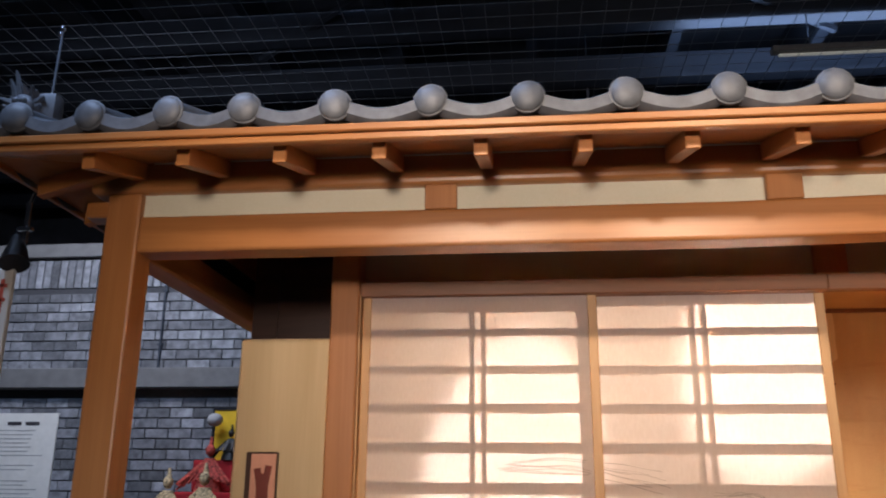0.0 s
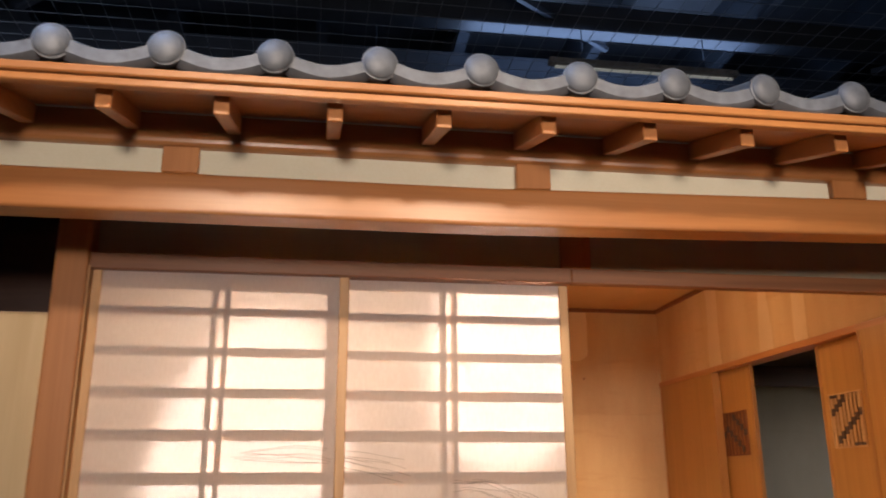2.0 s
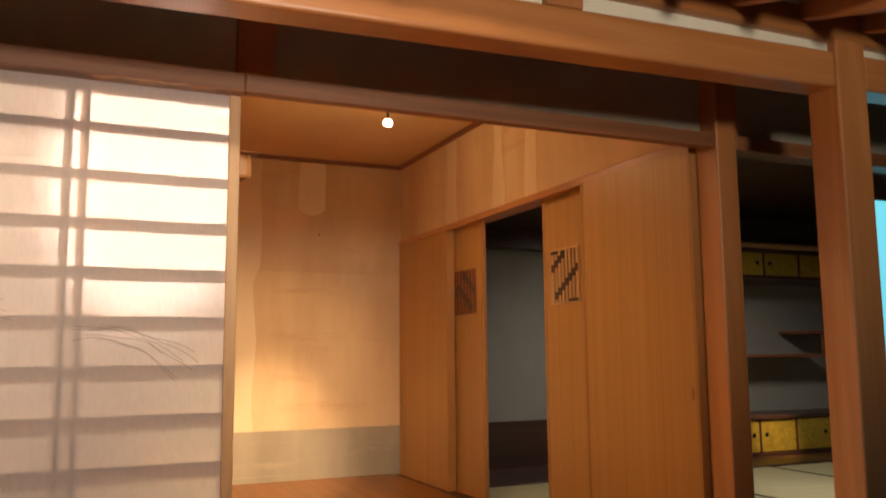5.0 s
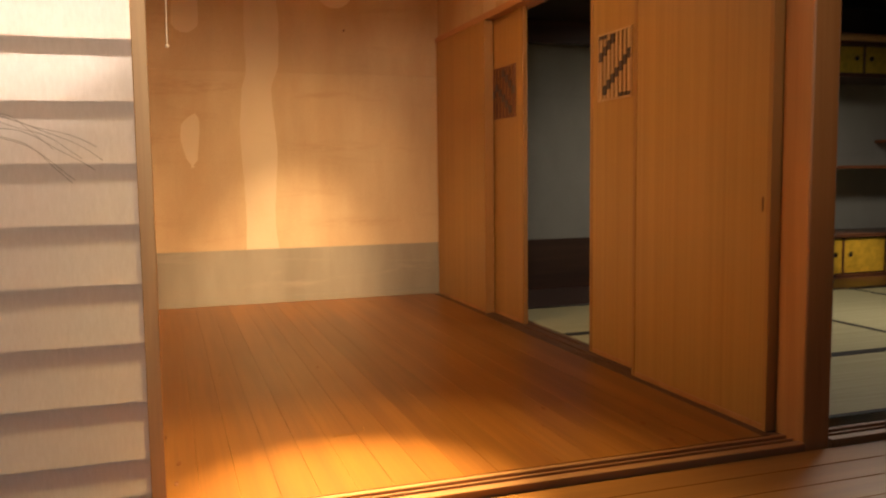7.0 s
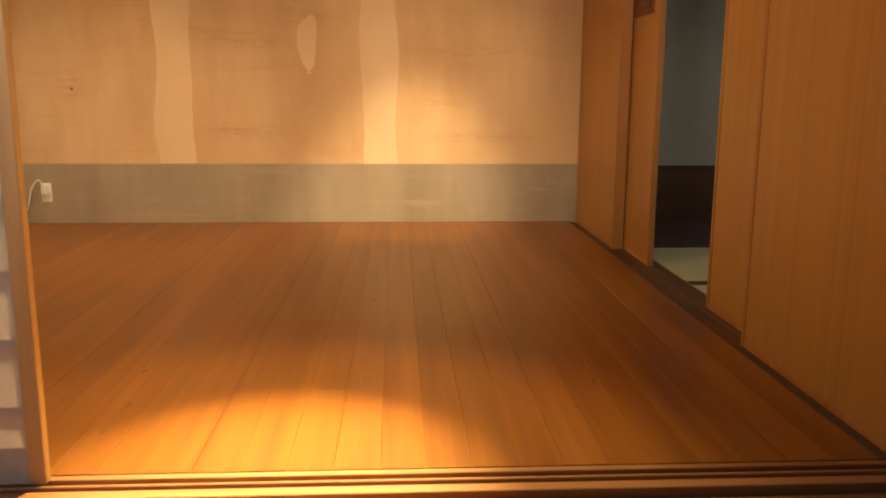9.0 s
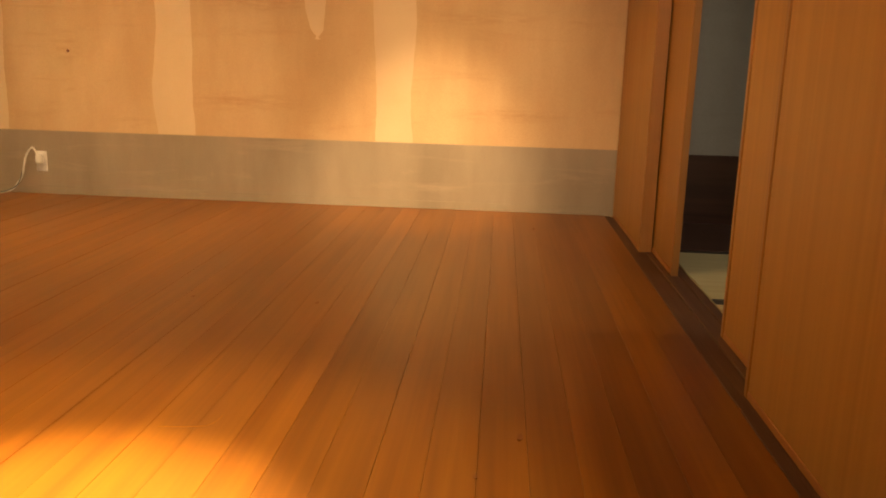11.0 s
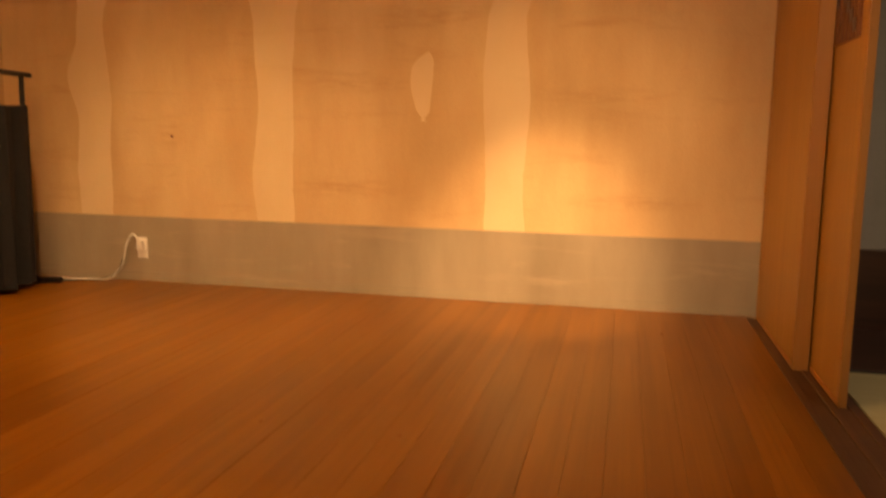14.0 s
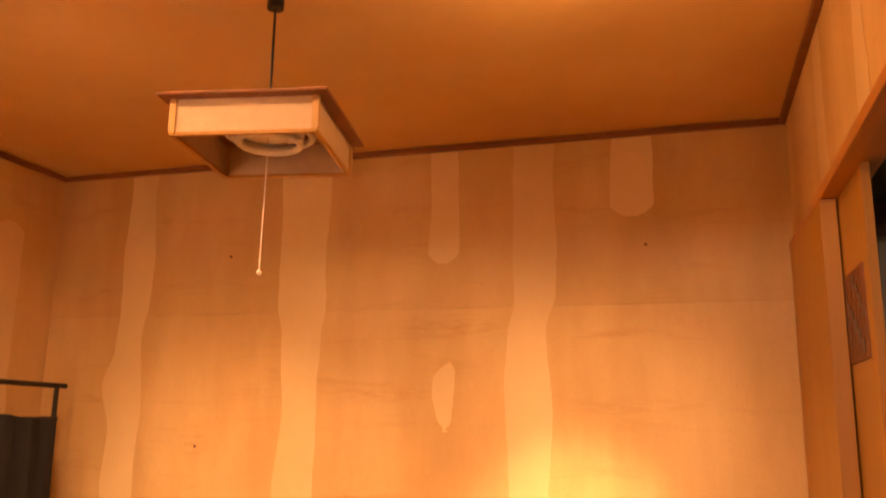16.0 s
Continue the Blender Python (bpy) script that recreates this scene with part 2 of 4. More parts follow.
TIMBER_D, TIMBER_L = (0.34, 0.124, 0.032), (0.50, 0.212, 0.066)
M = {
    "beam_x": wood("cedar_beam_x", TIMBER_D, TIMBER_L, 0, 0.27, 0.06, uneven=0.5),
    "beam_y": wood("cedar_beam_y", TIMBER_D, TIMBER_L, 1, 0.38, 0.08),
    "post": wood("cedar_post", TIMBER_D, TIMBER_L, 2, 0.40, 0.06),
    "frame_z": wood("pale_cypress_z", (0.42, 0.22, 0.085), (0.60, 0.36, 0.16), 2, 0.45),
    "frame_x": wood("pale_cypress_x", (0.42, 0.22, 0.085), (0.60, 0.36, 0.16), 0, 0.45),
    "floor": floor_wood("floor_plank"),
    "deck": wood("deck_board", (0.17, 0.058, 0.010), (0.28, 0.112, 0.022), 0, 0.3, 0.1, coat=0.2),
    "door": wood("door_veneer", (0.34, 0.156, 0.033), (0.42, 0.205, 0.048), 2, 0.42, 0.05, 2.2, along=0.2),
    "stile": wood("door_stile", (0.30, 0.128, 0.030), (0.39, 0.178, 0.045), 2, 0.42, 0.05),
    "trim": wood("dark_trim", (0.14, 0.045, 0.016), (0.24, 0.085, 0.03), 0, 0.5),
    "track": wood("worn_track", (0.045, 0.018, 0.008), (0.11, 0.048, 0.02), 1, 0.5),
    "lintel": wood("lintel_wood", (0.17, 0.062, 0.022), (0.29, 0.118, 0.044), 0, 0.42),
    "sill": wood("sill_wood", (0.20, 0.075, 0.025), (0.34, 0.15, 0.055), 0, 0.4),
    # dark brown timber; its colour also stands in for shade around the eaves
    "dark": wood("dark_wood_and_shade", (0.028, 0.012, 0.008), (0.065, 0.028, 0.017), 0, 0.35, coat=0.2),
    "board": wood("beige_board", (0.50, 0.36, 0.19), (0.62, 0.47, 0.27), 2, 0.55, 0.0, 0.8),
    "wall": plaster("bare_wallboard", (0.50, 0.31, 0.155), (0.62, 0.42, 0.23), (0.36, 0.18, 0.07), 0.3, streak=(1.6, 1.6, 0.45),
                    smudges=((0.85, 1.00, 0.42, 0.07), (2.35, 0.97, 0.40, 0.06), (0.9, 1.55, 0.5, 0.06), (2.2, 1.5, 0.4, 0.05), (-0.2, 1.28, 0.12, 0.12), (1.35, 1.9, 0.5, 0.08))),
    "wall_old": plaster("browned_wallboard", (0.475, 0.29, 0.14), (0.585, 0.39, 0.208), (0.34, 0.165, 0.065), 0.3, streak=(1.6, 1.6, 0.45)),
    "print": plain("grey_print", (0.36, 0.35, 0.34), 0.8),
    "filler": plaster("pale_filler", (0.59, 0.41, 0.235), (0.675, 0.495, 0.30), (0.56, 0.385, 0.21), 0.3),
    "ceiling": plaster("ceiling_board", (0.58, 0.37, 0.18), (0.66, 0.45, 0.24), (0.50, 0.30, 0.13), 0.25, streak=(0.8, 0.8, 0.8)),
    "wainscot": plaster("grey_paint", (0.25, 0.192, 0.13), (0.335, 0.26, 0.18), (0.44, 0.32, 0.22), 0.45, 0.7, streak=(2.2, 2.2, 0.6)),
    "cream": plaster("cream_plaster", (0.66, 0.62, 0.46), (0.72, 0.68, 0.52), (0.6, 0.55, 0.4), 0.15),
    "moss": plaster("dark_clay_plaster", (0.34, 0.315, 0.23), (0.41, 0.38, 0.28), (0.30, 0.27, 0.19), 0.2),
    "grey": plaster("grey_room_plaster", (0.24, 0.24, 0.22), (0.30, 0.30, 0.27), (0.2, 0.2, 0.18), 0.2),
    "tile": plain("smoked_roof_tile", (0.108, 0.118, 0.134), 0.5, 0.1, 0.25, 22.0, 0.25, 0.14),
    "brick": plain("grey_brick", (0.18, 0.185, 0.20), 0.8, 0.0, 0.4, 14.0, 0.4, 0.5),
    "mortar": plain("dark_mortar", (0.055, 0.055, 0.06), 0.95, 0.0, 0.2, 40.0, 0.4),
    "ledge": plain("concrete_ledge", (0.15, 0.148, 0.145), 0.85, 0.0, 0.15, 8.0, 0.3),
    "hall": plain("dark_hall_paint", (0.055, 0.06, 0.072), 0.8, 0.0, 0.3, 2.0),
    "steel": plain("dark_steel", (0.028, 0.035, 0.048), 0.6, 0.2, 0.2, 3.0),
    "wire": plain("galvanised_wire", (0.16, 0.18, 0.21), 0.5, 0.5),
    "black": plain("black_metal", (0.012, 0.011, 0.011), 0.45, 0.3),
    "cloth": plain("black_cloth", (0.005, 0.0045, 0.0045), 0.95, 0.0, 0.3, 60.0, 0.4),
    "chrome": plain("brushed_chrome", (0.6, 0.6, 0.62), 0.25, 1.0),
    "white": plain("white_plastic", (0.78, 0.75, 0.68), 0.4),
    "sheet": plain("white_card", (0.72, 0.70, 0.64), 0.7, 0.0, 0.05),
    "ink": plain("dark_ink", (0.05, 0.045, 0.05), 0.8),
    "inkgrass": plain("thin_ink", (0.42, 0.36, 0.31), 0.9),
    "red": plain("red_felt", (0.36, 0.012, 0.016), 0.9, 0.0, 0.25, 30.0),
    "redink": plain("red_ink", (0.55, 0.09, 0.05), 0.8),
    "gold": plain("gold_leaf", (0.62, 0.44, 0.06), 0.32, 0.65, 0.2, 22.0),
    "goldscreen": plain("gold_screen", (0.75, 0.47, 0.02), 0.5, 0.2),
    "robe": plain("straw_robe", (0.52, 0.38, 0.20), 0.8, 0.0, 0.75, 60.0),
    "robered": plain("red_robe", (0.42, 0.06, 0.04), 0.8, 0.0, 0.8, 50.0),
    "pink": plain("pink_card", (0.62, 0.30, 0.20), 0.7),
    "maroon": plain("maroon_paint", (0.16, 0.03, 0.02), 0.7),
    "tatami": wood("tatami_rush", (0.30, 0.28, 0.15), (0.42, 0.40, 0.24), 0, 0.7, 0.06, 6.0, bump=0.3),
    "band": plain("tatami_band", (0.02, 0.022, 0.02), 0.8),
    "ground": plain("hall_floor", (0.09, 0.085, 0.08), 0.5, 0.0, 0.2, 2.0),
    "tube": plain("unlit_tube", (0.72, 0.72, 0.68), 0.3),
    "shade": plain("shade_paper", (0.52, 0.38, 0.27), 0.8, 0.0, 0.06, 30.0),
    "paper": paper_screen("shoji_paper"),
    "lampglow": glow("downlight_glow", (1.0, 0.8, 0.5), 40.0),
    "fluor": glow("fluorescent_glow", (0.75, 0.78, 0.70), 0.14),
    "screenglow": glow("cyan_screen_glow", (0.18, 0.72, 0.85), 0.9),
}

# ---- building blocks ----


def box(x0, x1, y0, y1, z0, z1, bevel=0.004, seg=1):
    bm = bmesh.new()
    bmesh.ops.create_cube(bm, size=1)
    for v in bm.verts:
        v.co = Vector(((x0 + x1) / 2 + v.co.x * (x1 - x0), (y0 + y1) / 2 + v.co.y * (y1 - y0), (z0 + z1) / 2 + v.co.z * (z1 - z0)))
    if bevel:
        bmesh.ops.bevel(bm, geom=bm.edges[:], offset=bevel, segments=seg, affect="EDGES", profile=0.5)
    return bm


def cyl(a, b, r, n=14, r2=None):
    """A rod from a to b."""
    bm = bmesh.new()
    a, b = Vector(a), Vector(b)
    bmesh.ops.create_cone(bm, cap_ends=True, segments=n, radius1=r, radius2=r if r2 is None else r2, depth=(b - a).length)
    m = Matrix.Translation((a + b) / 2) @ (b - a).to_track_quat("Z", "Y").to_matrix().to_4x4()
    bmesh.ops.transform(bm, matrix=m, verts=bm.verts)
    return bm


def ball(c, r, sx=1, sy=1, sz=1, n=14):
    bm = bmesh.new()
    bmesh.ops.create_uvsphere(bm, u_segments=n, v_segments=n // 2 + 1, radius=r)
    for v in bm.verts:
        v.co = Vector((c[0] + v.co.x * sx, c[1] + v.co.y * sy, c[2] + v.co.z * sz))
    return bm


def ring(c, r, tube, n=32, k=10):
    """A ring that lies flat."""
    bm = bmesh.new()
    vs = [[bm.verts.new((c[0] + (r + tube * math.cos(2 * math.pi * j / k)) * math.cos(2 * math.pi * i / n),
                         c[1] + (r + tube * math.cos(2 * math.pi * j / k)) * math.sin(2 * math.pi * i / n),
                         c[2] + tube * math.sin(2 * math.pi * j / k))) for j in range(k)] for i in range(n)]
    for i in range(n):
        for j in range(k):
            bm.faces.new((vs[i][j], vs[(i + 1) % n][j], vs[(i + 1) % n][(j + 1) % k], vs[i][(j + 1) % k]))
    return bm


def tube(points, r, n=8):
    """A cable along a smooth line of points."""
    pts = [Vector(p) for p in points]
    fine = []
    for i in range(len(pts) - 1):
        p0, p1, p2, p3 = pts[max(i - 1, 0)], pts[i], pts[i + 1], pts[min(i + 2, len(pts) - 1)]
        for s in range(6):
            t = s / 6
            fine.append(0.5 * (2 * p1 + (p2 - p0) * t + (2 * p0 - 5 * p1 + 4 * p2 - p3) * t * t + (3 * p1 - p0 - 3 * p2 + p3) * t ** 3))
    fine.append(pts[-1])
    bm, rings = bmesh.new(), []
    for i, p in enumerate(fine):
        d = (fine[min(i + 1, len(fine) - 1)] - fine[max(i - 1, 0)]).normalized()
        q = d.to_track_quat("Z", "Y")
        rings.append([bm.verts.new(p + q @ Vector((r * math.cos(2 * math.pi * j / n), r * math.sin(2 * math.pi * j / n), 0))) for j in range(n)])
    for a, b in zip(rings, rings[1:]):
        for j in range(n):
            bm.faces.new((a[j], a[(j + 1) % n], b[(j + 1) % n], b[j]))
    bm.faces.new(rings[0][::-1])
    bm.faces.new(rings[-1])
    return bm


def joined(*bms):
    """Several shapes as one mesh."""
    out = bmesh.new()
    for b in bms:
        me = bpy.data.meshes.new("tmp")
        b.to_mesh(me)
        b.free()
        out.from_mesh(me)
        bpy.data.meshes.remove(me)
    return out


def mesh_of(name, bm, material, smooth=None):
    me = bpy.data.meshes.new(name)
    bmesh.ops.recalc_face_normals(bm, faces=bm.faces)
    bm.to_mesh(me)
    bm.free()
    me.materials.append(M[material])
    if smooth:
        for p in me.polygons:
            p.use_smooth = True
        me.set_sharp_from_angle(angle=radians(smooth))
    return me


def thing(name, place, label, category, group=""):
    """The base of a thing with parts."""
    ob = new(name)
    ob.location = place
    ob.empty_display_size = 0.1
    return tagged(ob, label, category, group)


def part(name, bm, material, parent, label="", smooth=None):
    """One mesh under a thing or a part; its shape is given in world metres."""
    ob = new(name, mesh_of(name, bm, material, smooth))
    ob.parent = parent
    ob.matrix_parent_inverse = Matrix.Translation(-parent.location)
    return tagged(ob, label)


def solid(name, bm, material, label, category, kind="", group="", smooth=None):
    """A top-level thing of one mesh."""
    return tagged(new(name, mesh_of(name, bm, material, smooth)), label, category, group, kind)


def piece(name, me, parent, m):
    """One of many alike pieces on a shared mesh."""
    ob = new(name, me)
    ob.parent = parent
    ob.matrix_parent_inverse = Matrix.Translation(-parent.location)
    ob.matrix_basis = m
    return ob

# ---- plan, in metres: the hall's floor is z 0, the rooms' floor F ----
F = 0.42
WEST, EAST, NORTH = -1.27, 3.0, 6.77       # the boarded room
FRONT, EAVE, FACE = 2.50, 2.055, 3.158        # front beam, tile edge, sliding screens
CEIL, HEAD, DOOR = 2.905, 2.22, 2.235                     # ceiling, door height

# ---- the hall ----
solid("ground", box(-9, 13, -8, 13, -0.1, 0, 0), "ground", "dark polished floor of the exhibition hall", "floor", "structure")
solid("ceiling_hall", box(-9, 13, -8, 13, 6.9, 7.0, 0), "hall", "black-painted ceiling high above the hall", "ceiling", "structure")
solid("wall_hall_south", box(-9, 13, -8.2, -8, 0, 7, 0), "hall", "dark wall of the exhibition hall", "wall", "structure")
solid("wall_hall_north", box(-9, 13, 13, 13.2, 0, 7, 0), "hall", "dark far wall of the hall", "wall", "structure")
solid("wall_hall_west", box(-9.2, -9, -8, 13, 0, 7, 0), "hall", "dark side wall of the hall", "wall", "structure")
solid("wall_hall_east", box(13, 13.2, -8, 13, 0, 7, 0), "hall", "dark side wall of the hall", "wall", "structure")

# steelwork under the hall's ceiling
for i in range(9):
    y = 2.6 + i * 1.15
    tb = thing("steel_beam", (0, y, 5.9), "dark painted steel beam under the hall ceiling", "beam", "hall steelwork")
    part("flange", box(-8.9, 12.9, y - 0.09, y + 0.09, 5.86, 5.90, 0), "steel", tb)
    part("web", box(-8.9, 12.9, y - 0.015, y + 0.015, 5.90, 6.2, 0), "steel", tb)
for i in range(10):
    x = -6.2 + i * 1.55
    tb = thing("steel_purlin", (x, 6, 6.2), "dark painted steel purlin crossing the hall ceiling", "beam", "hall purlins")
    part("flange", box(x - 0.06, x + 0.06, 0.5, 12.9, 6.20, 6.24, 0), "steel", tb)
    part("web", box(x - 0.012, x + 0.012, 0.5, 12.9, 6.24, 6.9, 0), "steel", tb)


for i in range(9):
    x, y = -5.4 + i * 1.55, 3.4 + (i % 3) * 1.9
    solid("brace", box(-0.9, 0.9, -0.025, 0.025, -0.03, 0.03, 0), "steel", "dark diagonal steel brace under the hall ceiling", "brace", group="hall braces").matrix_world = pose(x, y, 6.02, 0, 0, 35 if i % 2 else -40)


def wire_mesh(x0, x1, y0, y1, z, step, r):
    me = bmesh.new()

    def bar(a, b, c, d):
        vs = [me.verts.new((x, y, z + q)) for q in (-r, r) for x, y in ((a, c), (b, c), (b, d), (a, d))]
        for f in ((0, 1, 2, 3), (7, 6, 5, 4), (0, 4, 5, 1), (1, 5, 6, 2), (2, 6, 7, 3), (3, 7, 4, 0)):
            me.faces.new([vs[i] for i in f])
    x = x0
    while x <= x1:
        bar(x - r, x + r, y0, y1)
        x += step
    y = y0
    while y <= y1:
        bar(x0, x1, y - r, y + r)
        y += step
    return me


solid("safety_net", wire_mesh(-6.6, 8.0, 3.2, 11.5, 5.3, 0.2, 0.0022), "wire", "thin galvanised wire mesh hung under the ceiling", "wire mesh", "stuff")

fl = thing("fluorescent_lamp", (3.0, 7.1, 5.49), "long unlit-looking batten lamp hung under the hall ceiling", "lamp")
part("batten", box(2.25, 4.25, 7.08, 7.18, 5.46, 5.52, 0.006), "ledge", fl)
part("tube", cyl((2.31, 7.13, 5.435), (4.19, 7.13, 5.435), 0.016), "fluor", fl, "dimly lit glass tube")
for x in (2.6, 3.9):
    part("hanger", cyl((x, 7.13, 5.52), (x, 7.13, 5.86), 0.006, 6), "steel", fl)

# frame of a hanging rig behind the mesh
rig = thing("hanging_frame", (0.9, 8.6, 5.9), "thin pale metal frame hung from the ceiling", "frame")
part("upright", box(0.62, 0.645, 8.6, 8.625, 5.55, 6.2, 0), "wire", rig)
part("hanger", cyl((0.63, 8.61, 6.2), (0.63, 8.61, 6.9), 0.008, 6), "steel", rig)
part("rail", box(0.62, 1.75, 8.6, 8.625, 5.55, 5.575, 0), "wire", rig)

duct = thing("air_duct", (4.0, 9.5, 5.7), "dark blue-grey sheet metal air duct", "duct")
part("shell", box(1.0, 9.0, 9.2, 9.9, 5.45, 5.84, 0.02), "steel", duct)
for x in (2.2, 4.2, 6.2):
    part("seam", box(x, x + 0.04, 9.18, 9.92, 5.43, 5.86, 0.004), "steel", duct)

# ---- front of the house: posts, beam, purlin ----


def risen(bm):
    """The front timbers stand a little higher towards the east."""
    for v in bm.verts:
        v.co.z += 0.02 * max(0.0, v.co.x - 0.6)
    return bm


def long_bar(*sizes):
    """A bar along x with a cut where the rise begins."""
    bm = box(*sizes)
    bmesh.ops.bisect_plane(bm, geom=bm.verts[:] + bm.edges[:] + bm.faces[:], plane_co=(0.6, 0, 0), plane_no=(1, 0, 0))
    return risen(bm)


def post(name, x0, x1, y0, y1, z1, label):
    p = thing(name, ((x0 + x1) / 2, (y0 + y1) / 2, 0), label, "post", "posts of the house")
    part("shaft", box(x0, x1, y0, y1, 0.06, z1, 0.009, 2), "post", p)
    part("base_stone", box(x0 - 0.05, x1 + 0.05, y0 - 0.05, y1 + 0.05, 0, 0.06, 0.012), "ledge", p, "grey base stone")


post("post", -1.568, -1.442, FRONT, FRONT + 0.125, 2.46, "square planed cedar post at the corner of the eaves")
post("post", 3.03, 3.178, FRONT - 0.004, FRONT + 0.13, 2.55, "square planed cedar post under the eaves")

for a, b in ((-1.442, 3.03), (3.178, 6.2)):
    solid("eaves_beam", long_bar(a, b, FRONT, FRONT + 0.12, 2.241, 2.372, 0.012, 3), "beam_x", "glossy cedar beam under the eaves", "beam", "structure")
solid("eaves_purlin", box(-1.635, 6.2, FRONT - 0.01, FRONT + 0.12, 2.46, 2.59, 0.02, 3), "beam_x", "rounded cedar purlin that carries the rafters", "beam", "structure")
struts = [(-0.427, -0.317), (0.704, 0.82), (1.845, 1.975)]
for a, b in struts + [(4.3, 4.42)]:
    solid("strut", risen(box(a, b, FRONT + 0.002, FRONT + 0.11, 2.372, 2.46, 0.003)), "post", "short cedar strut between beam and purlin", "strut", "structure")
for a, b in ((-1.442, -0.427), (-0.317, 0.704), (0.82, 1.845), (1.975, 3.03), (3.178, 4.3), (4.42, 6.2)):
    solid("frieze_panel", long_bar(a, b, FRONT + 0.03, FRONT + 0.08, 2.372, 2.46, 0), "cream", "narrow cream plaster panel between beam and purlin", "wall panel", "structure")

# side of the eaves, running back from the corner post
solid("side_beam", box(-1.545, -1.442, FRONT + 0.125, 4.70, 2.241, 2.372, 0.01, 2), "beam_y", "cedar side beam running back from the corner", "beam", "structure")
solid("side_purlin", box(-1.56, -1.442, FRONT + 0.12, 4.70, 2.46, 2.59, 0.014, 2), "beam_y", "cedar side purlin under the roof", "beam", "structure")
# panel added to close the bright slit; dark like the shaded rafters behind
solid("side_frieze", box(-1.525, -1.462, FRONT + 0.125, 4.70, 2.372, 2.46, 0), "dark", "added dark panel closing the gap between side beam and purlin", "wall panel", "structure")
solid("corner_nosing", box(-1.66, -1.568, FRONT + 0.02, FRONT + 0.11, 2.38, 2.44, 0.006), "beam_x", "cedar bracket nosing at the corner", "bracket", "structure")

# ---- roof: rafters, boarding, tiles ----
roof = tagged(thing("roof", (1.5, 3.0, 2.6), "eaves of a grey tiled roof on cedar rafters", "roof"), kind="structure")
PITCH = 0.27


def slope(bm, y0, z0):
    """Lean a level shape with the roof's pitch."""
    for v in bm.verts:
        v.co.z += (v.co.y - y0) * PITCH
    return bm


raf = slope(box(-0.022, 0.022, 2.145, 3.6, 2.411, 2.474, 0.003), 2.145, 0)
raf_me = mesh_of("rafter", raf, "beam_y")
for i in range(-5, 19):
    piece("rafter", raf_me, roof, pose(0.0965 + 0.309 * i, 0, 0))
part("soffit_board", slope(box(-1.80, 6.2, 2.085, 3.6, 2.475, 2.487, 0.002), 2.145, 0), "beam_x", roof, "thin cedar soffit boarding")
part("fascia", box(-1.83, 6.2, 2.07, 2.10, 2.444, 2.466, 0.003), "beam_x", roof, "narrow cedar fascia strip")
part("tilting_fillet", box(-1.83, 6.2, 2.06, 2.11, 2.469, 2.494, 0.004), "beam_x", roof)
# light shining through the roof gap, drawn as a cream strip
part("gap_light_strip", box(-1.4, 3.0, FRONT - 0.015, FRONT - 0.011, 2.562, 2.567, 0), "cream", roof, "thin cream strip standing for light through the gap over the purlin")
# short return of the eaves on the west side
for y in (2.435, 2.755, 3.07):
    b = box(-1.80, -1.5, y, y + 0.045, 2.436, 2.50, 0.003)
    for v in b.verts:
        v.co.z += (v.co.x + 1.80) * PITCH
    part("rafter", b, "beam_x", roof)
b = box(-1.83, -1.6, 2.1, 3.2, 2.502, 2.514, 0.002)
for v in b.verts:
    v.co.z += (v.co.x + 1.80) * PITCH
part("soffit_board", b, "beam_y", roof, "thin cedar soffit boarding")
part("fascia", box(-1.85, -1.83, 2.07, 3.2, 2.475, 2.497, 0.003), "beam_y", roof)
# roof skin up to the ridge, closed behind
skin = bmesh.new()
vs = [skin.verts.new(p) for p in ((-1.84, 2.10, 2.53), (6.3, 2.10, 2.53), (6.3, 5.4, 3.45), (0.6, 5.4, 3.45), (-1.84, 3.2, 2.54), (-1.36, 7.0, 3.1), (6.3, 7.0, 3.1))]
for f in ((0, 1, 2, 3), (0, 3, 4), (4, 3, 5), (3, 2, 6, 5)):
    skin.faces.new([vs[i] for i in f])
part("roof_skin", skin, "tile", roof, "grey tiled slopes")


def eave_pan(w):
    """A pan tile of the eaves: hollow between two rolls, with a deep curved lip in front."""
    bm, n = bmesh.new(), 12
    rows = []
    for (y, dz, up) in ((0.0, -0.014, 0), (0.0, 0.022, 0), (0.012, 0.030, 0), (0.30, 0.030, 1), (0.30, 0.012, 1), (0.03, 0.010, 0), (0.03, -0.030, 0), (0.016, -0.026, 0)):
        row = []
        for i in range(n + 1):
            u = i / n
            sag = -0.034 * math.sin(math.pi * u) ** 0.9
            row.append(bm.verts.new((w * u, y, dz + sag + (0.08 if up else 0) + 0.004 * math.cos(2 * math.pi * u))))
        rows.append(row)
    for a, b in zip(rows, rows[1:] + rows[:1]):
        for i in range(n):
            bm.faces.new((a[i], a[i + 1], b[i + 1], b[i]))
    bm.faces.new([r[0] for r in rows])
    bm.faces.new([r[-1] for r in rows][::-1])
    return bm


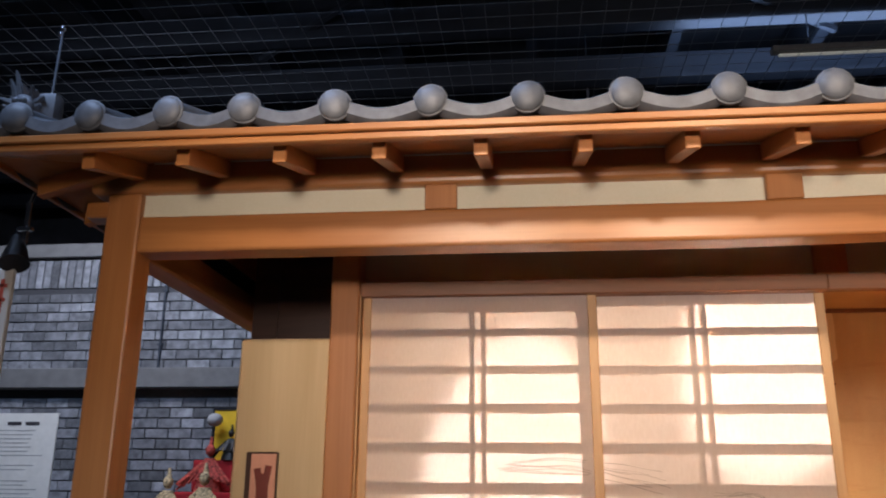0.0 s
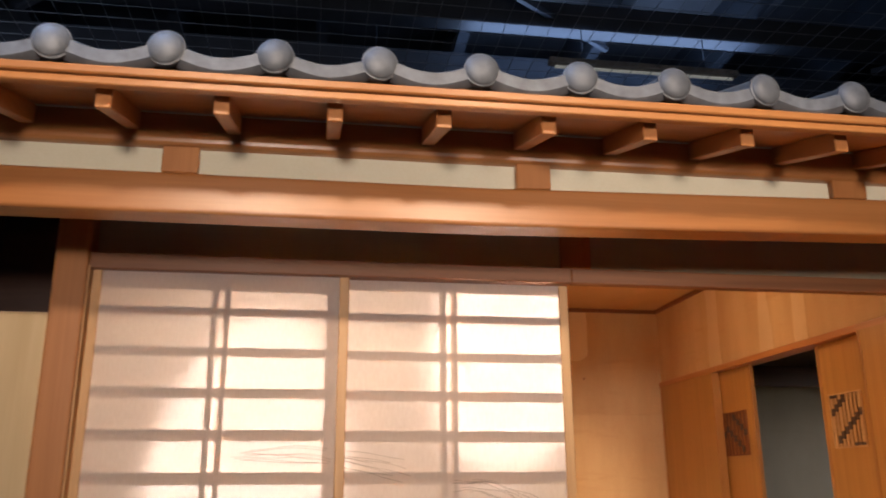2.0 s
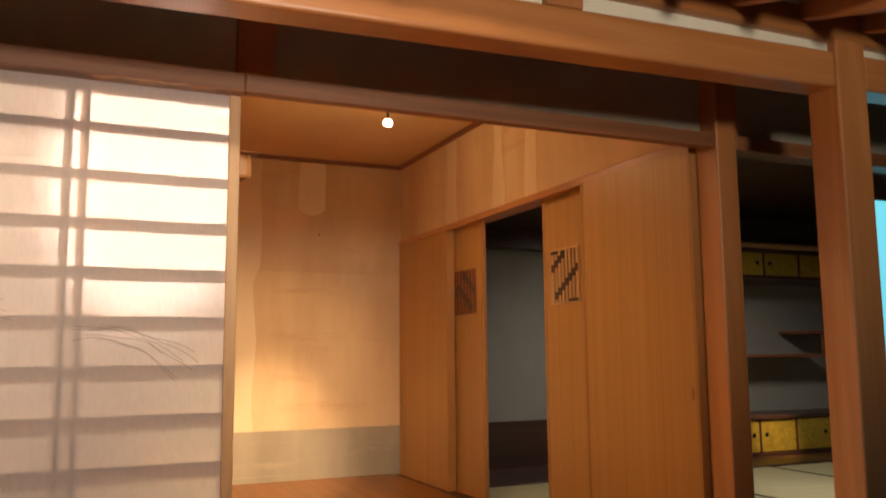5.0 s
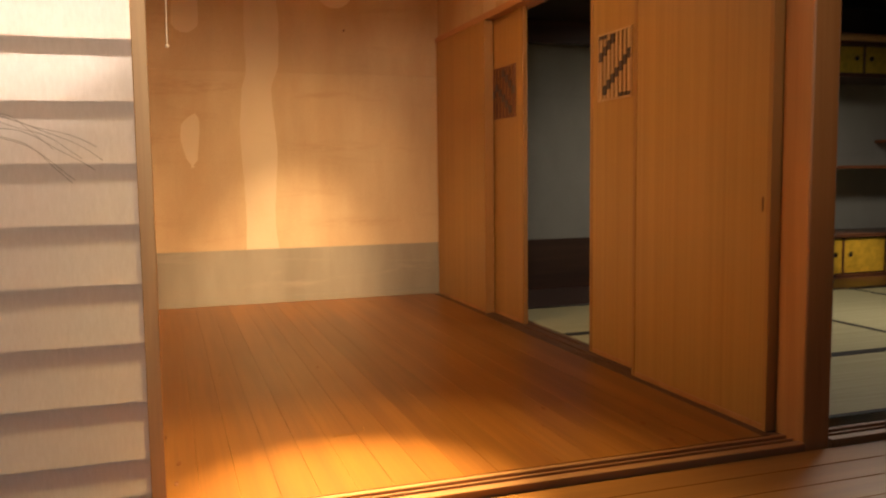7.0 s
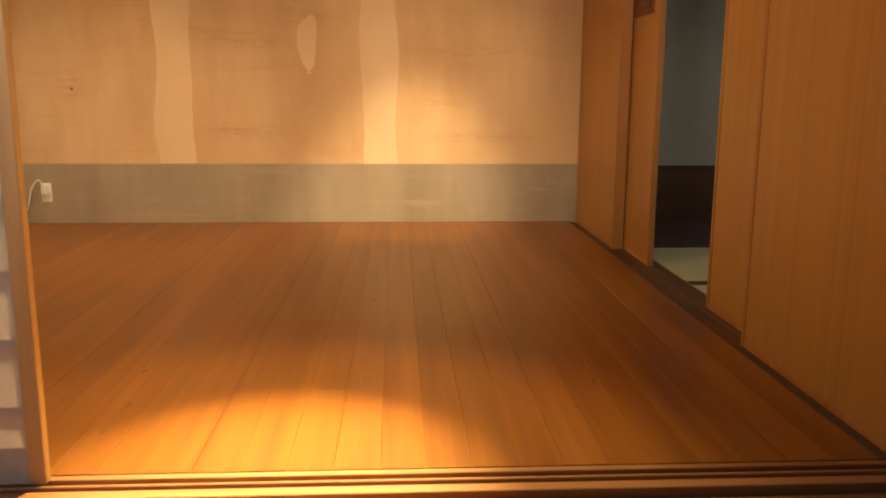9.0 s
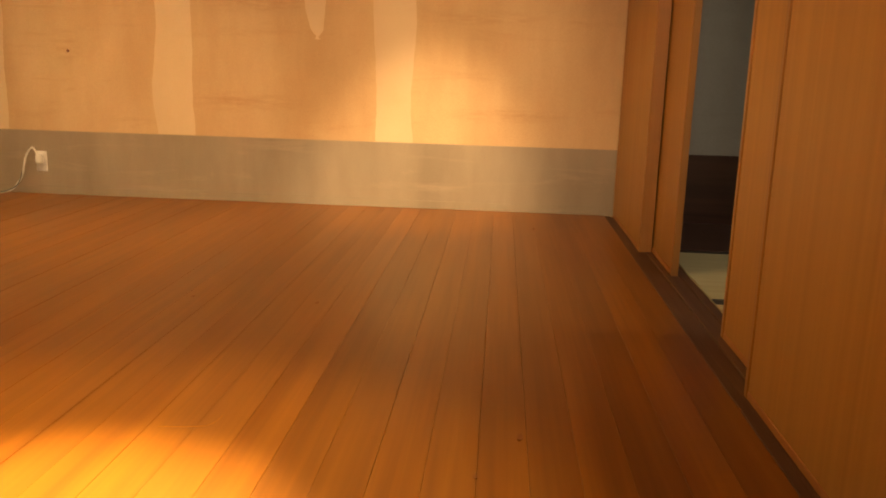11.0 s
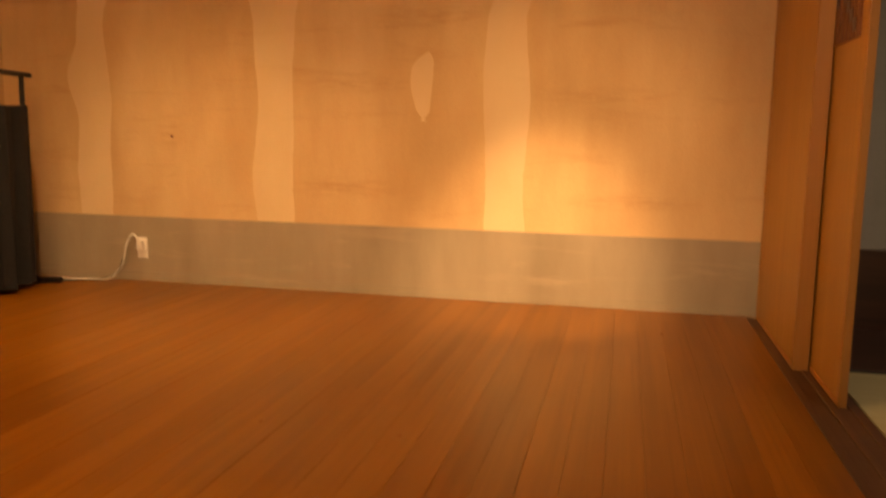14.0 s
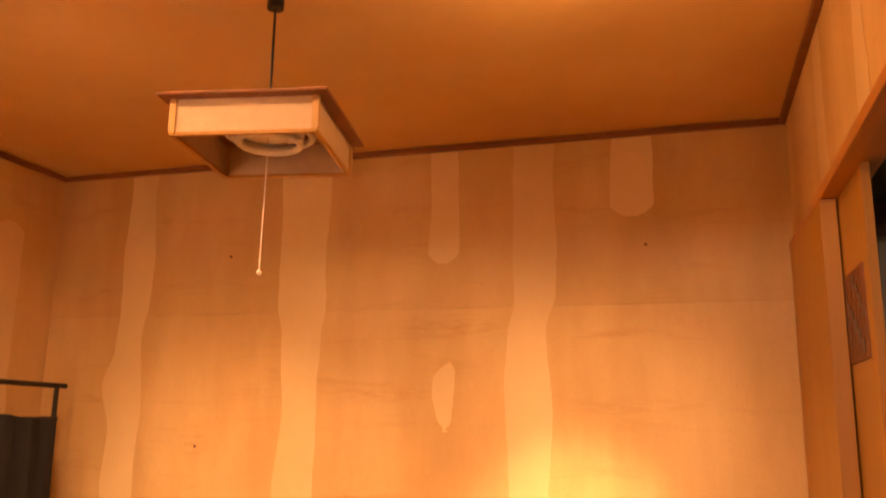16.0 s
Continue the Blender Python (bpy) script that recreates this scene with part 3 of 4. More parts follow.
def eave_roll():
    """The round end of a cover tile: a domed disc with a turned edge, and the roll behind it."""
    bm, n = bmesh.new(), 24
    prof = [(0.0, -0.015), (0.018, -0.0138), (0.033, -0.0095), (0.043, -0.003), (0.0475, 0.002), (0.0478, 0.005), (0.0515, 0.0065), (0.0515, 0.020), (0.044, 0.026)]
    rings = []
    for r, y in prof[1:]:
        rings.append([bm.verts.new((r * math.cos(2 * math.pi * i / n), y, r * math.sin(2 * math.pi * i / n))) for i in range(n)])
    tip = bm.verts.new((0, prof[0][1], 0))
    for i in range(n):
        bm.faces.new((tip, rings[0][i], rings[0][(i + 1) % n]))
    for a, b in zip(rings, rings[1:]):
        for i in range(n):
            bm.faces.new((a[i], a[(i + 1) % n], b[(i + 1) % n], b[i]))
    bm.faces.new(rings[-1])
    roll = cyl((0, 0.02, 0.0), (0, 0.34, 0.088), 0.042, 16)
    return joined(bm, roll)


caps = [-1.89, -1.656, -1.415, -1.166, -0.923] + [-0.643 + 0.286 * i for i in range(23)]
roll_me = mesh_of("cover_tile", eave_roll(), "tile", 40)
pan_me = {w: mesh_of("pan_tile", eave_pan(w), "tile", 40) for w in (0.234, 0.241, 0.249, 0.243, 0.28, 0.286)}
for i, x in enumerate(caps):
    piece("cover_tile", roll_me, roof, pose(x, EAVE, 2.556 + 0.0015 * math.sin(i * 2.3), 0, 0, 7 * math.sin(i * 1.7)))
for i, (a, b) in enumerate(zip(caps, caps[1:])):
    w = min(pan_me, key=lambda q: abs(q - (b - a)))
    piece("pan_tile", pan_me[w], roof, pose(a, EAVE + 0.004, 2.552 + 0.0012 * math.sin(i * 3.1)))

for i in range(5):
    piece("cover_tile", roll_me, roof, pose(-1.86, 2.30 + 0.25 * i, 2.545, 0, 0, -90))
    piece("pan_tile", pan_me[0.249], roof, pose(-1.856, 2.30 + 0.25 * i + 0.249, 2.541, 0, 0, -90))

# hip ridge and its end ornament at the corner
hip = thing("hip_ridge", (-1.6, 2.3, 2.6), "grey hip ridge of stacked round tiles", "roof ridge")
for i in range(7):
    a = Vector((-1.72 + 0.22 * i, 2.36 + 0.26 * i, 2.63 + 0.07 * i))
    part("ridge_tile", joined(cyl(a, a + Vector((0.19, 0.23, 0.055)), 0.055, 14), cyl(a, a + Vector((0.03, 0.036, 0.009)), 0.064, 14)), "tile", hip, smooth=40)
orn = bmesh.new()
for k in range(9):
    ang = math.pi * (k / 8)
    b0 = Vector((-1.70 + 0.05 * math.cos(ang), 2.30, 2.64 + 0.05 * math.sin(ang)))
    b1 = Vector((-1.70 + (0.075 + 0.02 * (k % 2)) * math.cos(ang), 2.27, 2.64 + (0.08 + 0.07 * (k in (5, 6))) * math.sin(ang)))
    c = cyl(b0, b1, 0.020, 6, 0.004)
    orn = joined(orn, c)
orn = joined(orn, box(-1.77, -1.58, 2.29, 2.36, 2.57, 2.70, 0.02, 2), ball((-1.70, 2.28, 2.64), 0.045, 1, 0.5, 1), ball((-1.715, 2.262, 2.652), 0.014), ball((-1.685, 2.262, 2.652), 0.014),
             cyl((-1.73, 2.26, 2.615), (-1.67, 2.26, 2.615), 0.011, 8))
for v in orn.verts:
    v.co = Vector((-1.80, 2.3, 2.71)) + (v.co - Vector((-1.70, 2.3, 2.64))) * 0.95
solid("ridge_end_tile", orn, "tile", "grey horned ridge-end tile at the roof corner", "roof ornament", smooth=35)
rod = thing("rod", (-1.62, 2.6, 2.62), "thin steel rod with a small round knob on the roof", "rod")
part("shaft", cyl((-1.75, 2.36, 2.70), (-1.745, 2.36, 3.05), 0.004, 8), "wire", rod)
part("knob", joined(ball((-1.745, 2.36, 3.055), 0.011), ball((-1.755, 2.36, 3.035), 0.008)), "chrome", rod)

# ---- front wall line of the rooms ----
for x0, x1, y0, lab in ((-0.885, -0.768, 3.085, "square cedar post beside the sliding screens"), (3.02, 3.13, 3.10, "square cedar post between the two rooms"), (6.1, 6.23, 3.13, "square cedar post at the far end of the front")):
    solid("post_facade", box(x0, x1, y0, y0 + 0.13, 0.3, 2.9, 0.008, 2), "post", lab, "post", "structure")
for a, b, back in ((-0.768, 1.07, 3.215), (1.07, 3.02, 3.150), (3.13, 6.1, 3.215)):
    solid("lintel", box(a, b, 3.103, back, 2.209, 2.272, 0.005, 2), "lintel", "grooved cedar lintel over the sliding screens", "lintel", "structure")
for a, b in ((-0.768, 3.02), (3.13, 6.1)):
    sl = tagged(thing("sill", ((a + b) / 2, FACE, F), "worn cedar sill with running grooves", "sill"), kind="structure")
    for y0, y1, z1 in ((3.085, 3.120, F - 0.002), (3.121, 3.138, F - 0.016), (3.139, 3.150, F - 0.002), (3.151, 3.170, F - 0.016), (3.171, 3.193, F - 0.001)):
        part("rail", box(a, b, y0, y1, F - 0.09, z1, 0.002), "sill", sl)
for a, b in ((-0.768, 1.052), (1.18, 3.08), (3.215, 4.6), (4.72, 6.1)):
    solid("wall_facade_upper", box(a, b, 3.195, 3.255, 2.256, 2.95, 0), "moss", "dark clay plaster over the lintel", "wall", "structure")
for a, b in ((1.052, 1.18), (3.08, 3.215), (4.6, 4.72)):
    solid("strut_facade", box(a, b, 3.175, 3.26, 2.256, 2.95, 0.004), "post", "short cedar strut over the lintel", "strut", "structure")
# added niche walls: the void's shade as dark colour, and a stop for room light
solid("wall_facade_west", box(-1.283, -0.90, 3.66, 3.70, 0.3, 2.95, 0), "dark", "added dark wall standing for the shaded void beside the screens", "wall", "structure")
solid("wall_niche_jamb", box(-1.41, -1.286, 3.66, 3.735, 0.3, 2.95, 0), "dark", "added dark sheet that puts the end of the side wall in shade", "wall", "structure")
solid("wall_niche_side", box(-0.90, -0.875, 3.215, 3.70, 0.3, 2.95, 0), "dark", "added dark wall that shuts the shaded void off from the room", "wall", "structure")
# the shade under the eaves is put into this boarding's dark colour
solid("verandah_ceiling", slope(box(-1.2, 6.2, 2.64, 3.19, 2.66, 2.675, 0), 2.64, 0), "dark", "boarding over the verandah, coloured dark for the shade under the eaves", "ceiling", "structure")

# verandah deck in front of the rooms
deck = tagged(thing("verandah_floor", (1.0, 2.8, 0.39), "glossy cedar boards of the narrow verandah", "floor"), kind="structure")
for i in range(4):
    part("board", box(-1.3, 6.2, 3.083 - 0.12 * (i + 1), 3.0823 - 0.12 * i, 0.36, 0.395, 0.0025), "deck", deck)
part("edge_beam", box(-1.3, 6.2, 2.565, 2.60, 0.24, 0.395, 0.004), "beam_x", deck)
for x in (-1.1, 0.7, 2.5, 4.3, 6.0):
    solid("verandah_leg", joined(box(x - 0.05, x + 0.05, 2.66, 2.76, 0.04, 0.36, 0.005), box(x - 0.09, x + 0.09, 2.62, 2.80, 0, 0.04, 0.008)), "post", "short cedar leg under the verandah", "post", "structure")

# ---- sliding paper screens ----


def shoji(x0, x1, y, label):
    """A screen: paper on the outer side, bars behind it, wooden stiles and rails."""
    s = thing("shoji_screen", ((x0 + x1) / 2, y, F), label, "sliding screen", "paper sliding screens")
    zb, zt, d = F - 0.004, HEAD, 0.027
    part("stile", box(x0, x0 + 0.032, y, y + d, zb, zt, 0.002), "frame_z", s)
    part("stile", box(x1 - 0.036, x1, y, y + d, zb, zt, 0.002), "frame_z", s)
    part("top_rail", box(x0 + 0.032, x1 - 0.036, y + 0.006, y + d, zt - 0.03, zt, 0.001), "frame_x", s)
    part("bottom_rail", box(x0 + 0.032, x1 - 0.036, y + 0.006, y + d, zb, zb + 0.085, 0.001), "frame_x", s)
    for i in range(11):
        z = 2.072 - 0.1484 * i
        part("bar", box(x0 + 0.032, x1 - 0.036, y + 0.007, y + 0.025, z - 0.0075, z + 0.0075, 0.0008), "frame_x", s)
    for c in (-0.0225, 0.0225):
        xm = (x0 + x1) / 2 + c
        part("bar", box(xm - 0.0075, xm + 0.0075, y + 0.0072, y + 0.026, zb + 0.085, zt - 0.03, 0.0008), "frame_z", s)
    pp = part("paper", box(x0 + 0.0325, x1 - 0.0365, y + 0.0052, y + 0.0058, zb, zt - 0.002, 0), "paper", s, "off-white translucent paper")
    # ink grasses brushed over the paper, two tufts that pass from screen to screen
    rnd = random.Random(int(x0 * 100))
    for sx, ex, sz, drop, count in ((-0.22, 0.50, 1.565, 0.06, 8), (0.58, 0.99, 1.455, 0.13, 7), (-0.62, -0.30, 1.33, 0.06, 4)):
        for q in range(count):
            a, b = sx + rnd.uniform(0, 0.10), ex - rnd.uniform(0, 0.22)
            z, lift, turn = sz - 0.007 * q + rnd.uniform(-0.01, 0.01), rnd.uniform(0.0, 0.02), rnd.uniform(0, 6)
            pts = []
            for j in range(13):
                u = j / 12
                x = a + (b - a) * u
                if x0 + 0.036 < x < x1 - 0.04:
                    pts.append((x, y + 0.004, z + lift * math.sin(3 * u) - drop * u * u * (0.6 + 0.06 * q) + 0.0035 * math.sin(turn + 13 * u)))
            if len(pts) > 2:
                part("ink_stroke", tube(pts, 0.0009, 4), "inkgrass", pp, "thin brushed ink grass blade")
    return s


shoji(-0.756, 0.186, FACE - 0.030, "off-white paper sliding screen, closed, glowing from behind")
shoji(0.102, 1.066, FACE - 0.001, "off-white paper sliding screen, closed, brightly lit from behind")
solid("jamb_strip", box(-0.767, -0.762, 3.10, 3.20, F, HEAD, 0), "frame_z", "thin wooden jamb strip", "trim", "structure")

# ---- the boarded room ----
floor = tagged(thing("floor", (1.0, 5.0, F), "polished orange-brown plank floor with knots", "floor"), kind="structure")
wn = tagged(thing("wall_north", (1.0, NORTH, F), "bare beige wallboard sheets with filler stripes", "wall"), kind="structure")
part("backing", box(WEST - 0.1, EAST + 0.12, NORTH + 0.012, NORTH + 0.1, 0.3, 2.95, 0), "wall", wn)
for a, b in zip((WEST - 0.1, -0.68, 0.44, 1.712), (-0.68, 0.44, 1.712, EAST + 0.12)):
    part("sheet", box(a + 0.0008, b - 0.0008, NORTH, NORTH + 0.012, 0.3, 2.0, 0.0004), "wall", wn)
    part("sheet", box(a + 0.0008, b - 0.0008, NORTH, NORTH + 0.012, 2.0016, 2.95, 0.0004), "wall_old", wn, "browner sheet of wallboard")
# sheet added over the outer side wall, its dark colour being the shade there
solid("cladding_west", box(WEST - 0.14, WEST - 0.102, 3.74, NORTH + 0.1, 0.3, 2.95, 0), "dark", "added dark sheet that puts shade on the outer side wall", "wall", "structure")
solid("wall_west_end", box(-1.285, WEST, 3.70, 3.74, 0.3, 2.95, 0), "wall", "bare beige wallboard", "wall", "structure")
solid("wall_west", box(WEST - 0.1, WEST, 3.74, NORTH, 0.3, 2.95, 0), "wall", "bare beige wallboard", "wall", "structure")
solid("ceiling", box(WEST, EAST + 0.1, FACE + 0.08, NORTH, CEIL, CEIL + 0.06, 0), "ceiling", "beige boarded ceiling", "ceiling", "structure")
solid("wall_east_upper", box(EAST + 0.012, EAST + 0.1, 3.26, NORTH, DOOR + 0.042, CEIL, 0), "wall", "beige wallboard over the sliding doors", "wall", "structure")
solid("lintel_east", box(EAST - 0.012, EAST + 0.12, 3.26, NORTH, DOOR, DOOR + 0.04, 0.003), "beam_y", "thin brown lintel over the sliding doors", "lintel", "structure")
for nm, b in (("trim_north", box(WEST + 0.03, EAST - 0.018, NORTH - 0.028, NORTH, CEIL - 0.032, CEIL - 0.001, 0.003)),
              ("trim_east", box(EAST - 0.018, EAST + 0.012, FACE + 0.1, NORTH, CEIL - 0.032, CEIL - 0.001, 0.003)),
              ("trim_west", box(WEST, WEST + 0.03, FACE + 0.1, NORTH, CEIL - 0.032, CEIL - 0.001, 0.003))):
    solid(nm, b, "trim", "dark brown ceiling trim", "trim", "structure")
solid("wainscot_north", box(WEST, EAST - 0.004, NORTH - 0.006, NORTH, F, 0.796, 0), "wainscot", "faded grey painted band along the wall", "wainscot", "structure")
solid("wainscot_west", box(WEST, WEST + 0.006, FACE + 0.1, NORTH - 0.006, F, 0.796, 0), "wainscot", "faded grey painted band along the wall", "wainscot", "structure")
solid("baseboard", box(WEST + 0.006, EAST - 0.004, NORTH - 0.011, NORTH - 0.006, F, F + 0.045, 0.001), "wainscot", "low grey baseboard", "baseboard", "structure")
solid("corner_post", box(EAST - 0.004, EAST + 0.10, NORTH - 0.03, NORTH, F, DOOR, 0.003), "post", "narrow cedar corner post", "post", "structure")


STEPS = {(2, 1): -0.045, (2, 5): 0.035, (3, 1): 0.045, (3, 5): 0.04, (1, 1): 0.02, (1, 5): 0.02}


def side_step(seed, s, z):
    """Above the joint of the sheets the filler was laid on again, wider or to one side; one stripe bulges below it."""
    up = min(1.0, max(0.0, (z - 1.86) / 0.2))
    bulge = -0.055 * math.exp(-((z - 1.58) / 0.15) ** 2) if (seed, s) == (1, 1) else 0.0
    if seed == 5:
        # the small loose patch tapers to its foot and is cut slantwise above
        return (0.045 if s == 1 else -0.012) * max(0.0, (1.56 - z) / 0.2) + (0.05 * max(0.0, (z - 1.64) / 0.08) if s == 1 else 0.0)
    return STEPS.get((seed, s), 0.0) * up * up * (3 - 2 * up) + bulge


def patch(cx, w, z0, z1, seed, wall="n", round_end=False):
    """A filler stripe with a wavering edge, 3 mm proud of the wall."""
    n = max(12, int((z1 - z0) / 0.018))
    left, right = [], []
    for i in range(n + 1):
        u = i / n
        z = z0 + (z1 - z0) * u
        h = w / 2
        if round_end:
            e = min(u, 1 - u if round_end == 2 else 1) * (z1 - z0)
            h *= min(1.0, math.sqrt(min(1.0, e / 0.055 + 0.05)))
        wob = lambda s: side_step(seed, s, z) + 0.016 * noise.noise((seed * 7.1 + s, z * 2.4, 0)) * 2 + 0.004 * noise.noise((seed + s * 3, z * 16, 4)) + 0.005 * noise.noise((seed + s * 5, z * 7, 9))
        left.append((cx - h + wob(1), z))
        right.append((cx + h + wob(5), z))
    bm = bmesh.new()
    outline = left + right[::-1]

    def at(p, d):
        if wall == "n":
            return (p[0], NORTH - d, p[1])
        if wall == "e":
            return (EAST + 0.012 - d, p[0], p[1])
        return (WEST + d, p[0], p[1])
    f = [bm.verts.new(at(p, 0.0015)) for p in outline]
    b = [bm.verts.new(at(p, -0.002)) for p in outline]
    m = len(left)
    for i in range(m - 1):
        bm.faces.new((f[i], f[i + 1], f[2 * m - 2 - i], f[2 * m - 1 - i]))
    for i in range(2 * m):
        j = (i + 1) % (2 * m)
        bm.faces.new((f[i], f[j], b[j], b[i]))
    return bm


for k, (cx, w, z0, z1, e, wl) in enumerate((
        (-0.68, 0.20, 0.797, 2.872, 0, "n"), (0.44, 0.225, 0.797, 2.872, 0, "n"), (1.712, 0.225, 0.797, 2.872, 0, "n"),
        (1.262, 0.165, 2.245, 2.872, 1, "n"), (1.28, 0.115, 1.36, 1.72, 2, "n"), (2.262, 0.205, 2.45, 2.872, 1, "n"),
        (6.38, 0.22, 1.3, 2.53, 2, "w"), (5.76, 0.17, 2.278, 2.872, 0, "e"), (5.035, 0.15, 2.278, 2.872, 0, "e"), (4.63, 0.14, 2.278, 2.872, 0, "e"))):
    solid("filler_stripe", patch(cx, w, z0, z1, k + 1, wl, e), "filler", "pale filler stripe on the bare wallboard", "wall patch", "structure")

# running track under the doors
trk = tagged(thing("door_track", (EAST, 5.0, F), "worn dark wooden floor track of the sliding doors", "door track"), kind="structure")
for a, b, z in ((EAST - 0.055, EAST - 0.026, F), (EAST - 0.025, EAST + 0.020, F - 0.004), (EAST + 0.021, EAST + 0.042, F), (EAST + 0.043, EAST + 0.084, F - 0.004), (EAST + 0.085, EAST + 0.12, F)):
    part("rail", box(a, b, FACE + 0.038, NORTH - 0.03, F - 0.05, z, 0.0015), "track", trk)


def lattice(y0, y1, z0, z1, x, parent, tilt):
    """A small fretwork light: thin upright slats crossed by slanting rows of little blocks."""
    body = "frame_z" if tilt > 0 else "trim"
    fr = part("lattice", joined(box(x - 0.003, x + 0.008, y0, y0 + 0.008, z0, z1, 0), box(x - 0.003, x + 0.008, y1 - 0.008, y1, z0, z1, 0),
                                box(x - 0.003, x + 0.008, y0 + 0.008, y1 - 0.008, z0, z0 + 0.008, 0), box(x - 0.003, x + 0.008, y0 + 0.008, y1 - 0.008, z1 - 0.008, z1, 0)), body, parent, "small fretwork panel")
    part("backing", box(x + 0.003, x + 0.006, y0 + 0.008, y1 - 0.008, z0 + 0.008, z1 - 0.008, 0), "door", fr, "backing of the fretwork")
    n, h = 8, z1 - z0
    w = (y1 - y0 - 0.016) / n
    for i in range(n):
        yc = y0 + 0.008 + w * (i + 0.5)
        u = 1 - (i + 0.5) / n                      # 0 at the far stile, 1 at the near one
        rows = (0.04 + 0.62 * u, 0.62 + 0.62 * u) if tilt > 0 else (0.62 - 0.95 * abs(u - 0.32), 1.1 - 0.95 * abs(u - 0.32))
        for c0 in rows:
            zc = z0 + h * c0
            if z0 + 0.03 < zc < z1 - 0.03:
                part("block", box(x - 0.002, x + 0.002, yc - w * 0.45, yc + w * 0.45, zc - 0.022, zc + 0.022, 0), "dark", fr)
        if i in (0, 1, 2, 6, 7) and tilt > 0:
            part("block", box(x - 0.002, x + 0.002, yc - w * 0.45, yc + w * 0.45, (z1 if i > 3 else z0) - (0.026 if i > 3 else -0.008), (z1 if i > 3 else z0) + (0.026 if i < 4 else -0.008), 0), "dark", fr)
        part("slat", box(x - 0.0015, x + 0.001, yc - w * 0.30, yc + w * 0.30, z0 + 0.008, z1 - 0.008, 0), body, fr)


def sliding_door(y0, y1, x, label, lat=None, tilt=1, thick=0.028):
    d = thing("sliding_door", (x, (y0 + y1) / 2, F), label, "sliding door", "wooden sliding doors")
    z0, z1 = F - 0.003, DOOR + 0.004
    pan = part("panel", box(x + 0.004, x + thick - 0.004, y0 + 0.022, y1 - 0.022, z0 + 0.02, z1, 0.001), "door", d)
    for a, b in ((y0, y0 + 0.022), (y1 - 0.022, y1)):
        part("stile", box(x, x + thick, a, b, z0, z1, 0.002), "stile", d)
    part("bottom_rail", box(x + 0.002, x + 0.026, y0 + 0.022, y1 - 0.022, z0, z0 + 0.02, 0.001), "post", d)
    if lat:
        lattice(lat[0], lat[1], 1.628, 1.935, x + 0.001, d, tilt)
    return d


sliding_door(5.80, NORTH - 0.03, EAST - 0.012, "plain honey-brown wooden sliding door, closed", thick=0.058)
sliding_door(5.357, 6.25, EAST + 0.048, "honey-brown sliding door with dark fretwork light, pushed open", (5.465, 5.88), -1)
sliding_door(3.70, 4.574, EAST + 0.048, "honey-brown sliding door with fretwork light, pushed open", (4.20, 4.498), 1)
sliding_door(3.231, 4.078, EAST - 0.018, "plain honey-brown wooden sliding door beside the post", thick=0.058)
solid("finger_pull", box(EAST - 0.020, EAST - 0.012, 3.270, 3.274, 1.16, 1.21, 0.001), "stile", "slim dark finger pull on the door", "handle")
for x, z in ((-0.185, 1.258), (-0.033, 2.338), (2.32, 2.30)):
    solid("nail_mark", cyl((x, NORTH - 0.003, z), (x, NORTH + 0.002, z), 0.009, 10), "trim", "small dark nail mark on the wallboard", "nail")

# ---- the mat room behind the doors and the post ----
RX = 7.9
solid("wall_mat_room_north", box(EAST + 0.12, 5.45, 6.62, 6.72, 0.3, 2.9, 0), "grey", "grey plaster wall of the alcove", "wall", "structure")
solid("wall_mat_room_north", box(5.45, RX, 6.66, 6.76, 0.3, 2.9, 0), "grey", "grey plaster wall behind the shelves", "wall", "structure")
solid("wall_mat_room_east", box(RX, RX + 0.1, FACE + 0.1, 6.76, 0.3, 2.9, 0), "grey", "grey plaster end wall of the mat room", "wall", "structure")
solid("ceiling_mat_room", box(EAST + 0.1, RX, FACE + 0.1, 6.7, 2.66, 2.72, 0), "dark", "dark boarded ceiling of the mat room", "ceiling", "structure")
solid("alcove_base", box(EAST + 0.12, 5.45, 6.60, 6.62, F, 0.80, 0.002), "dark", "dark brown boarded dado of the alcove", "wainscot", "structure")
solid("alcove_floor", box(EAST + 0.13, 5.48, 5.855, 6.60, F - 0.04, F + 0.004, 0.004), "dark", "dark polished board along the alcove", "floor", "structure")
solid("alcove_header", box(EAST + 0.12, 5.45, 6.44, 6.52, 2.22, 2.39, 0.004), "dark", "dark header beam of the alcove", "beam", "structure")

mats = tagged(thing("tatami_floor", (5.2, 4.6, F), "straw tatami mats with black cloth edges", "floor"), kind="structure")
for (x0, x1, y0, y1, along) in ((EAST + 0.125, 4.73, FACE + 0.105, 4.06, 0), (4.735, 6.55, FACE + 0.105, 4.06, 0), (6.555, RX, FACE + 0.105, 4.06, 0),
                                (EAST + 0.125, 4.73, 4.065, 4.97, 0), (EAST + 0.125, 4.73, 4.975, 5.85, 0), (4.735, 5.85, 4.065, 5.85, 1), (5.855, RX, 4.065, 4.97, 0), (5.855, RX, 4.975, 5.74, 0)):
    mt = part("mat", box(x0, x1, y0, y1, F - 0.05, F, 0.002), "tatami", mats)
    if along == 0:
        for a in (y0, y1 - 0.03):
            part("cloth_edge", box(x0, x1, a, a + 0.03, F + 0.0005, F + 0.003, 0), "band", mt, "black cloth edging")
    else:
        for a in (x0, x1 - 0.03):
            part("cloth_edge", box(a, a + 0.03, y0, y1, F + 0.0005, F + 0.003, 0), "band", mt, "black cloth edging")
